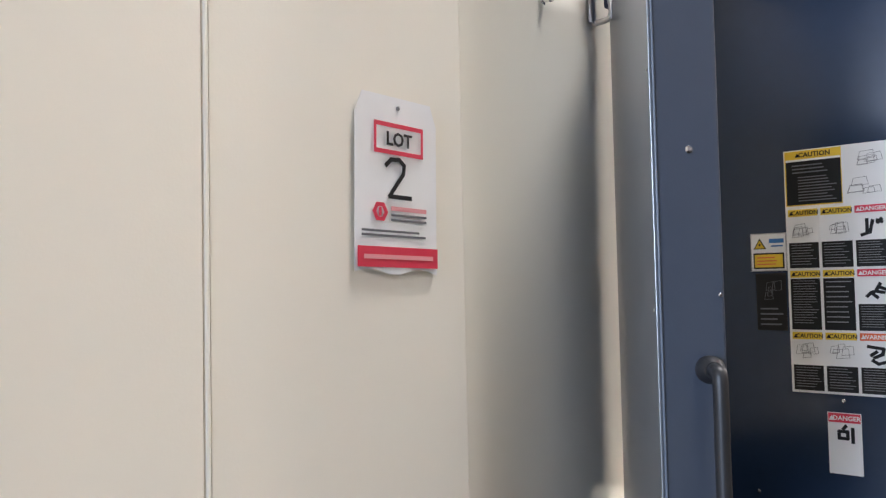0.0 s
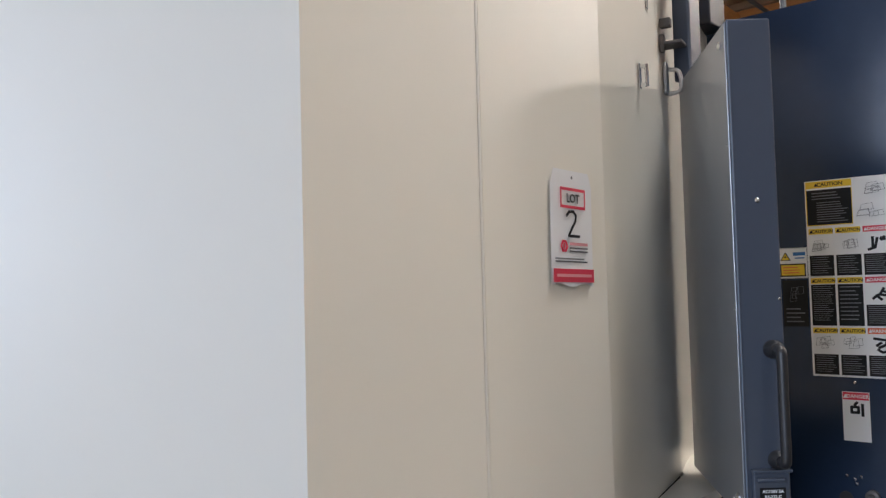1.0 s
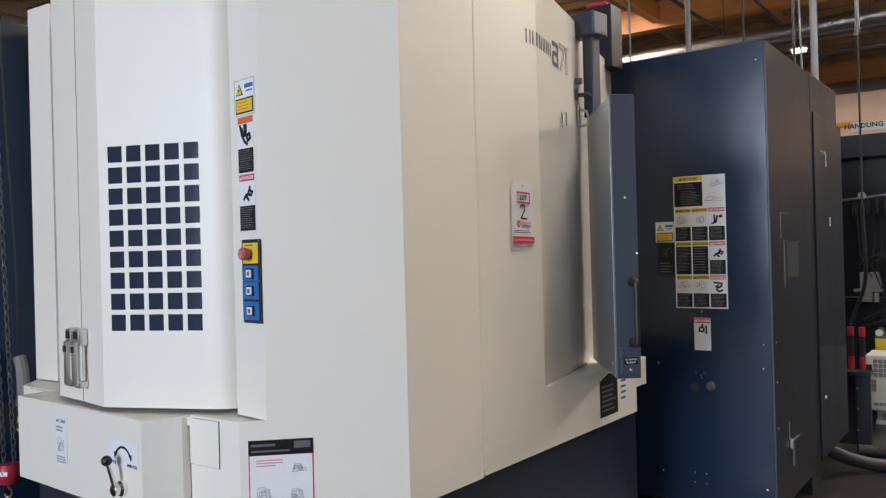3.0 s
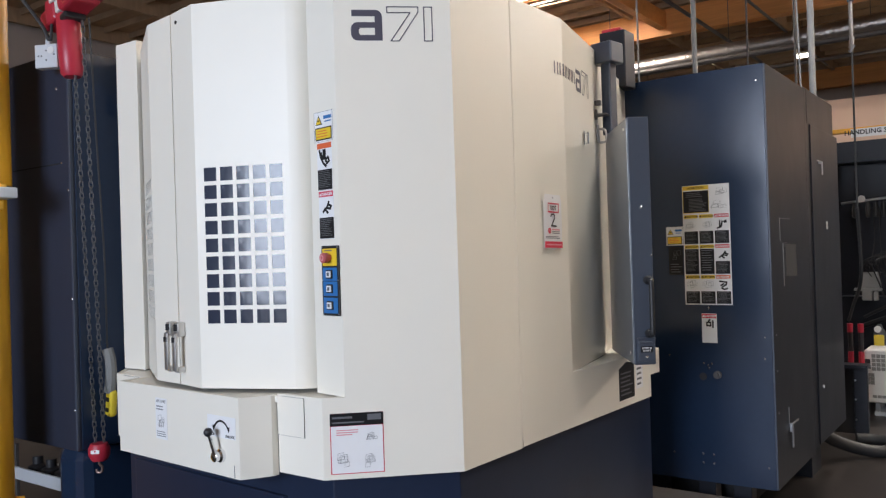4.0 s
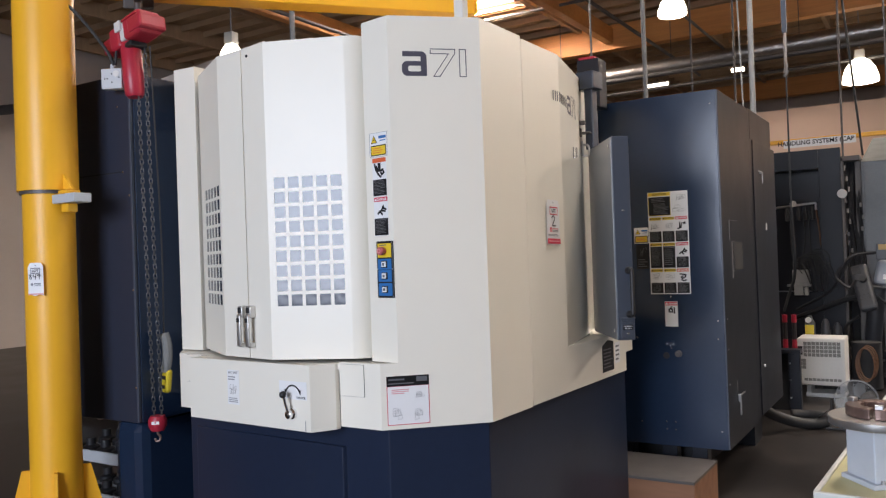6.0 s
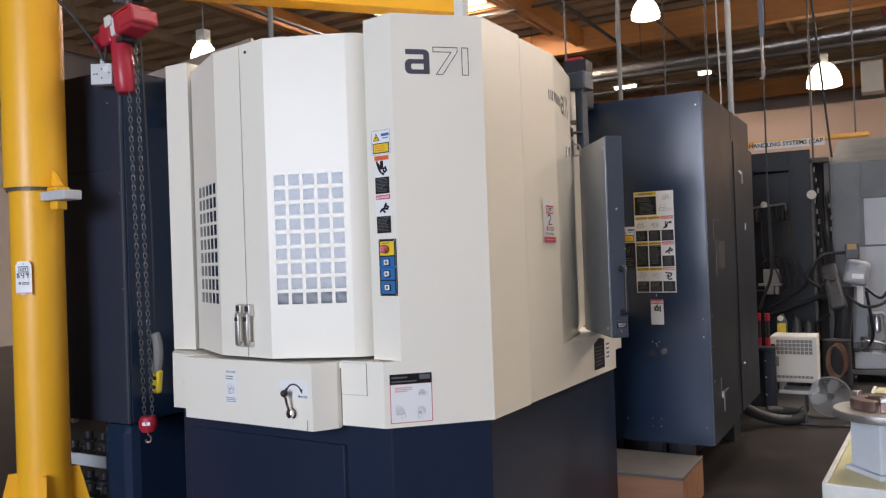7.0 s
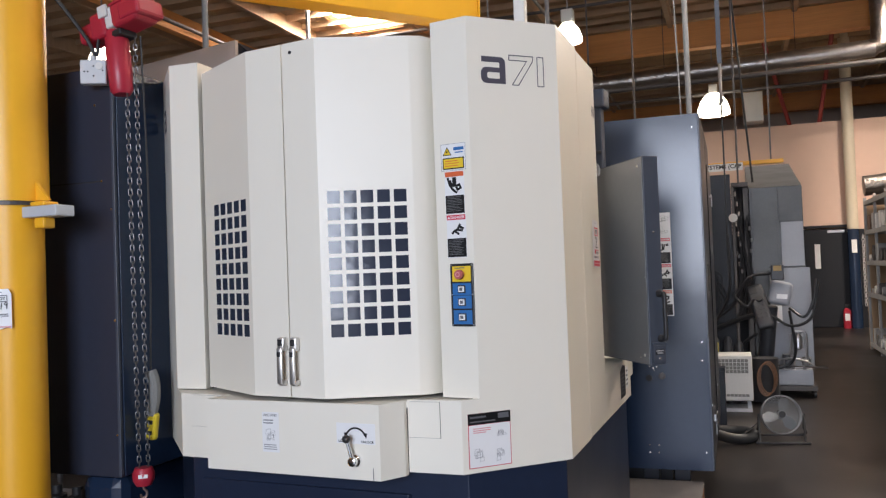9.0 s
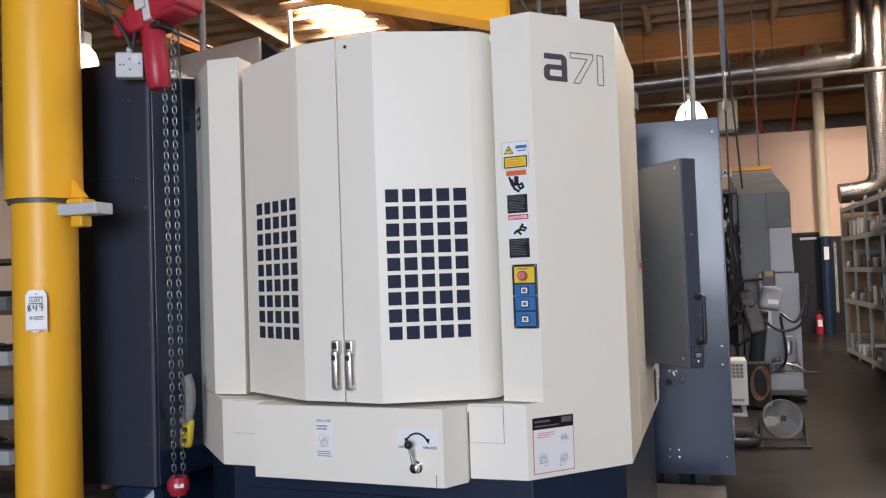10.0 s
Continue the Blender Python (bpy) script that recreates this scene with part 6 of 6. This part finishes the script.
for x, y in ((1.20, 4.72), (1.76, 4.72), (1.20, 5.48), (1.76, 5.48)):
    part("corner_post", tube([(x, y, 0.10), (x, y, 0.66)], 0.012, 8), M["steel"], pc)
    part("castor", rod((x - 0.015, y, 0.05), (x + 0.015, y, 0.05), 0.05, 14), M["black"], pc, "", True)
for y in (4.72, 5.48):
    part("push_bar", tube(curve([(1.20, y, 0.66), (1.22, y, 0.70), (1.48, y, 0.71), (1.74, y, 0.70), (1.76, y, 0.66)], 4), 0.012, 8), M["steel"], pc, "", True)
    part("grip", tube([(1.26, y, 0.704), (1.45, y, 0.71)], 0.018, 8), M["red"], pc, "red grip")
for x, y, h in ((1.27, 4.8, 0.10), (1.35, 5.0, 0.16), (1.25, 5.25, 0.12), (1.55, 4.9, 0.14)):
    part("load", box(x - 0.07, x + 0.07, y - 0.09, y + 0.09, 0.451, 0.45 + h, 0.02), M["white_edge"], pc)
rng = random.Random(12)
for z in (0.14, 1.02, 1.58, 2.12):
    for k in range(17):
        y = 7.4 + k * 0.36 + rng.uniform(-0.05, 0.05)
        h = rng.uniform(0.07, 0.30)
        kind = rng.choice(("rack", "brown", "ivory", "pipe", "wheel"))
        nm = "stored_casting"
        if rng.random() < 0.5:
            solo(nm, rod((2.17, y, z + h / 2 + 0.002), (2.62, y, z + h / 2 + 0.002), h / 2, 10), M[kind], (2.4, y, z), "round metal bar lying on the rack shelf", "metal stock", "stored stock", smooth=True)
        else:
            solo(nm, box(2.18, 2.58, y - 0.1, y + 0.1, z + 0.001, z + h, 0.01), M[kind], (2.4, y, z), "small part box on the rack shelf", "parts box", "stored stock")
# racks with trays beyond the crane column
lr = thing("tray_rack", (-6.2, 3.0, 0), "brown rack holding white parts trays", "shelving rack", "parts racks")
for x in (-7.6, -6.75, -5.95, -5.15, -4.4):
    part("upright", box(x - 0.03, x + 0.03, 3.0, 3.06, 0, 2.3, 0.004), M["brown"], lr)
for z in (0.16, 0.55, 1.02, 1.50, 1.95):
    part("shelf", box(-7.65, -4.35, 2.98, 3.6, z - 0.04, z, 0.004), M["brown"], lr, "brown shelf")
for z in (0.16, 0.55, 1.02, 1.50):
    for k in range(9):
        x = -7.5 + k * 0.36
        tr = solo("parts_tray", prism([(x, 3.0), (x + 0.28, 3.0), (x + 0.28, 3.5), (x, 3.5)], z + 0.001, z + 0.12), M["paper"] if (k + int(z * 10)) % 3 else M["rack"], (x, 3.0, z), "white open parts tray on the brown shelf", "tray", "parts trays")
        part("casting", moved(box(0.03, 0.25, 0.05, 0.4, 0.1205, 0.17, 0.03), Matrix.Translation((x, 3.0, z))), M["black"], tr)
tc = thing("tray_cart", (-3.6, 1.0, 0), "low cart with white trays of dark parts", "cart")
for z in (0.18, 0.44):
    part("tray", join(box(-3.95, -3.20, 0.74, 1.3, z - 0.02, z, 0.002), box(-3.95, -3.20, 0.725, 0.74, z - 0.02, z + 0.05, 0.002), box(-3.215, -3.20, 0.74, 1.3, z - 0.018, z + 0.05, 0.002)), M["grey_box"], tc, "pale tray")
for x, y in ((-3.93, 0.74), (-3.22, 0.74), (-3.93, 1.28), (-3.22, 1.28)):
    part("post", box(x - 0.012, x + 0.012, y, y + 0.02, 0, 0.62, 0.002), M["pipe"], tc)
for k in range(9):
    x, y = -3.88 + (k % 5) * 0.15, 0.85 + (k // 5) * 0.22
    for z in (0.18, 0.44):
        solo("turned_part", lathe([(0, 0), (0.055, 0), (0.055, 0.035), (0.03, 0.045), (0.03, 0.09), (0, 0.09)], (x, y, z + 0.001), 14), M["black"], (x, y, z), "dark turned steel part lying in a pale tray", "machined part", "turned parts", smooth=True)

# ---- post, extinguisher, pipes at the partition ----
pp = thing("pipe_column", (2.56, 18.3, 0), "cream painted pipe column with a dark lower band", "pipe column")
part("upper", rod((2.57, 18.3, 2.3), (2.57, 18.3, 6.86), 0.125, 20), M["cream_pipe"], pp, "", True)
part("lower", rod((2.57, 18.3, 0.0), (2.57, 18.3, 2.3), 0.13, 20), M["navy"], pp, "dark lower band", True)
part("notice", box(2.51, 2.62, 18.155, 18.168, 1.75, 2.05), M["paper"], pp)
fe = thing("fire_extinguisher", (2.36, 18.3, 0), "red fire extinguisher standing by the column", "fire extinguisher")
part("cylinder", lathe([(0, 0), (0.075, 0), (0.08, 0.05), (0.08, 0.40), (0.03, 0.47), (0, 0.47)], (2.36, 18.3, 0.0), 18), M["red"], fe, "", True)
part("label", moved(box(-0.05, 0.05, -0.083, -0.079, 0.18, 0.34), Matrix.Translation((2.36, 18.3, 0))), M["paper"], fe)
part("valve", join(rod((2.36, 18.3, 0.47), (2.36, 18.3, 0.54), 0.02), box(2.33, 2.46, 18.29, 18.31, 0.53, 0.56, 0.004)), M["black"], fe)
cl = thing("plastic_chain", (2.78, 18.2, 0), "white plastic chain hanging beside the column", "chain")
for k in range(24):
    part("link", moved(tube([(0.03 * math.cos(a), 0, 0.045 * math.sin(a)) for a in [2 * math.pi * j / 8 for j in range(9)]], 0.007, 5), Matrix.Translation((2.77, 18.30, 0.55 + k * 0.068)) @ Matrix.Rotation(radians(90 * (k % 2) + 20), 4, "Z")), M["tape_lamp"], cl)

# ---- overhead: duct, pipes, lamps ----
du = thing("spiral_duct", (-2, 14.4, 5.5), "long shiny galvanised spiral duct under the roof", "duct")
part("run", rod((-9.0, 14.4, 5.30), (2.60, 14.4, 5.56), 0.165, 24), M["zinc"], du, "", True)
for k in range(14):
    x = -8.6 + k * 0.82
    z = 5.30 + (x + 9.0) * 0.0224
    part("seam_ring", rod((x - 0.012, 14.4, z), (x + 0.012, 14.4, z), 0.171, 24), M["zinc"], du)
    if k % 3 == 0:
        part("hanger", rod((x, 14.4, z + 0.16), (x, 14.4, 6.85), 0.008, 6), M["pipe"], du)
part("run_end", tube(curve([(2.45, 14.4, 5.556), (2.62, 14.4, 5.60), (2.70, 14.4, 5.75), (2.70, 14.4, 6.86)], 6), 0.16, 20), M["foil"], du, "", True)
part("elbow", tube(curve([(3.02, 14.4, 6.86), (3.02, 14.4, 5.0), (3.02, 14.4, 3.6), (3.0, 14.4, 3.25), (2.86, 14.4, 3.06), (2.6, 14.4, 3.0), (2.30, 14.4, 2.98)], 6), 0.19, 20), M["foil"], du, "crumpled foil bend", True)
part("riser", rod((3.30, 14.6, 2.9), (3.30, 14.6, 6.86), 0.13, 20), M["foil"], du, "", True)
PIPES = (
    ("steam_pipe", (-16, 13.2, 4.98), (9.0, 13.2, 5.07), 0.05, "pipe"),
    ("steam_pipe", (-16, 16.5, 5.4), (9.0, 16.5, 5.45), 0.04, "pipe"),
    ("sprinkler_pipe", (-16, 12.0, 6.35), (9.0, 12.0, 6.4), 0.03, "pipe"),
    ("sprinkler_pipe", (-4.0, -2.0, 5.9), (-4.0, 18.0, 5.9), 0.035, "pipe"),
    ("sprinkler_pipe", (-2.6, 2.0, 5.5), (-2.6, 18.0, 5.6), 0.025, "pipe"),
    ("sprinkler_pipe", (-8.5, 2.0, 5.9), (-8.5, 18.0, 5.9), 0.035, "pipe"),
    ("steam_pipe", (-16.0, 5.2, 4.59), (-4.0, 7.7, 4.34), 0.09, "pipe"),
    ("red_brace", (0.7, 16.9, 6.88), (1.35, 18.6, 4.88), 0.05, "red_pipe"),
    ("red_brace", (2.3, 17.9, 6.88), (2.0, 18.6, 4.88), 0.05, "red_pipe"),
    ("conduit", (-0.36, 5.0, 2.67), (-0.36, 5.0, 6.85), 0.024, "rack"),
    ("conduit", (-0.42, 4.9, 2.67), (-0.50, 4.9, 6.85), 0.007, "rack"),
    ("conduit", (-2.24, 8.0, 2.5), (-2.24, 8.0, 6.85), 0.03, "rack"),
    ("conduit", (-3.35, 9.0, 2.5), (-3.35, 9.0, 6.85), 0.014, "rack"),
    ("conduit", (-1.20, 8.4, 3.0), (-1.20, 8.4, 6.85), 0.014, "pipe"),
    ("drop_cable", (-0.085, 5.0, 1.9), (-0.085, 5.0, 3.05), 0.007, "rubber"),
    ("drop_cable", (0.045, 8.0, 2.6), (0.045, 8.0, 6.92), 0.012, "pipe"),
    ("drop_cable", (0.22, 8.4, 2.65), (0.06, 8.0, 4.9), 0.013, "rubber"),
    ("conduit", (-4.9, 4.2, 2.9), (-4.9, 4.2, 6.85), 0.03, "rack"),
    ("conduit", (-7.5, 11.0, 3.0), (-7.5, 11.0, 6.85), 0.04, "rack"),
)
NAMES = {"steam_pipe": "dark insulated pipe running under the roof", "sprinkler_pipe": "thin dark sprinkler pipe under the roof deck", "red_brace": "dark red steel brace under the roof", "conduit": "grey steel conduit dropping from the roof", "drop_cable": "dark cable hanging from the roof"}
for nm, a, b, r, mt in PIPES:
    solo(nm, rod(a, b, r, 12), M[mt], a, NAMES[nm], nm.replace("_", " "), "overhead pipes", smooth=True)
hk = thing("hanging_connector", (-0.085, 5.0, 3.05), "grey strut with a cable connector hanging from the roof", "connector")
part("strut", box(-0.105, -0.065, 4.98, 5.02, 3.42, 6.85, 0.003), M["slate"], hk)
part("grip", rod((-0.085, 5.0, 3.15), (-0.085, 5.0, 3.42), 0.013, 10), M["steel"], hk, "", True)
part("clip", join(rod((-0.10, 5.0, 3.05), (-0.07, 5.0, 3.10), 0.014, 8), rod((-0.09, 5.0, 3.08), (-0.08, 5.0, 3.16), 0.016, 8)), M["steel"], hk)
part("loop_cable", tube(curve([(-0.085, 5.0, 1.9), (-0.09, 5.1, 1.4), (-0.2, 5.4, 1.15), (-0.3, 5.8, 1.0)], 6), 0.013, 6), M["rubber"], hk, "", True)


def lamp_at(x, y, z, s=1.0):
    lp = thing("dome_lamp", (x, y, z), "lit ribbed glass dome pendant lamp", "pendant lamp", "dome lamps")
    bm = lathe([(0.0, 0.10), (0.235 * s, 0.10), (0.25 * s, 0.12), (0.24 * s, 0.10 + 0.10 * s), (0.20 * s, 0.10 + 0.22 * s), (0.13 * s, 0.10 + 0.32 * s), (0.09 * s, 0.10 + 0.35 * s), (0, 0.10 + 0.35 * s)], (x, y, z - 0.25), 48)
    for v in bm.verts:
        a = math.atan2(v.co.y - y, v.co.x - x)
        k = 1 + 0.02 * math.cos(24 * a)
        v.co.x, v.co.y = x + (v.co.x - x) * k, y + (v.co.y - y) * k
    part("dome", bm, M["lamp"], lp, "glowing ribbed dome", True)
    t = z - 0.15 + 0.35 * s
    part("ballast", box(x - 0.09, x + 0.09, y - 0.08, y + 0.08, t, t + 0.20, 0.015), M["ivory"], lp, "ballast housing")
    part("rim_wire", tube([(x + 0.255 * s * math.cos(a), y + 0.255 * s * math.sin(a), z - 0.13) for a in [2 * math.pi * k / 24 for k in range(25)]], 0.006, 5), M["pipe"], lp)
    part("stem", rod((x, y, t + 0.20), (x, y, 6.95), 0.011, 8), M["rack"], lp)
    return lp


first = lamp_at(-2.2, 9.25, 5.12, 0.82)
lamp_at(-0.33, 16.1, 5.02, 1.36)
# the copy at x 4.5 is an added lamp out of view
for x, y, z in ((-8.85, 7.1, 5.1), (4.5, 5.0, 5.1)):
    copy_thing(first, Matrix.Translation((x, y, z)))
solo("heater_box", box(0.30, 0.75, 17.9, 18.4, 4.95, 5.65, 0.02), M["ivory"], (0.5, 18.2, 4.95), "pale unit heater box on top of the partition", "heater")
for x, y, z, w in ((-5.93, 20.9, 6.41, 0.62), (-3.23, 18.7, 6.05, 0.30)):
    sl = thing("strip_light", (x, y, z), "lit strip light hanging far off under the roof", "strip light", "far strip lights")
    part("tube", box(x - w / 2, x + w / 2, y - 0.05, y + 0.05, z - 0.05, z + 0.03, 0.01), M["lamp"], sl, "glowing tube")
    part("reflector", box(x - w / 2 - 0.05, x + w / 2 + 0.05, y - 0.09, y + 0.09, z + 0.0302, z + 0.07, 0.005), M["ivory"], sl)
    part("hanger", rod((x, y, z + 0.07), (x, y, 6.88), 0.01, 6), M["pipe"], sl)
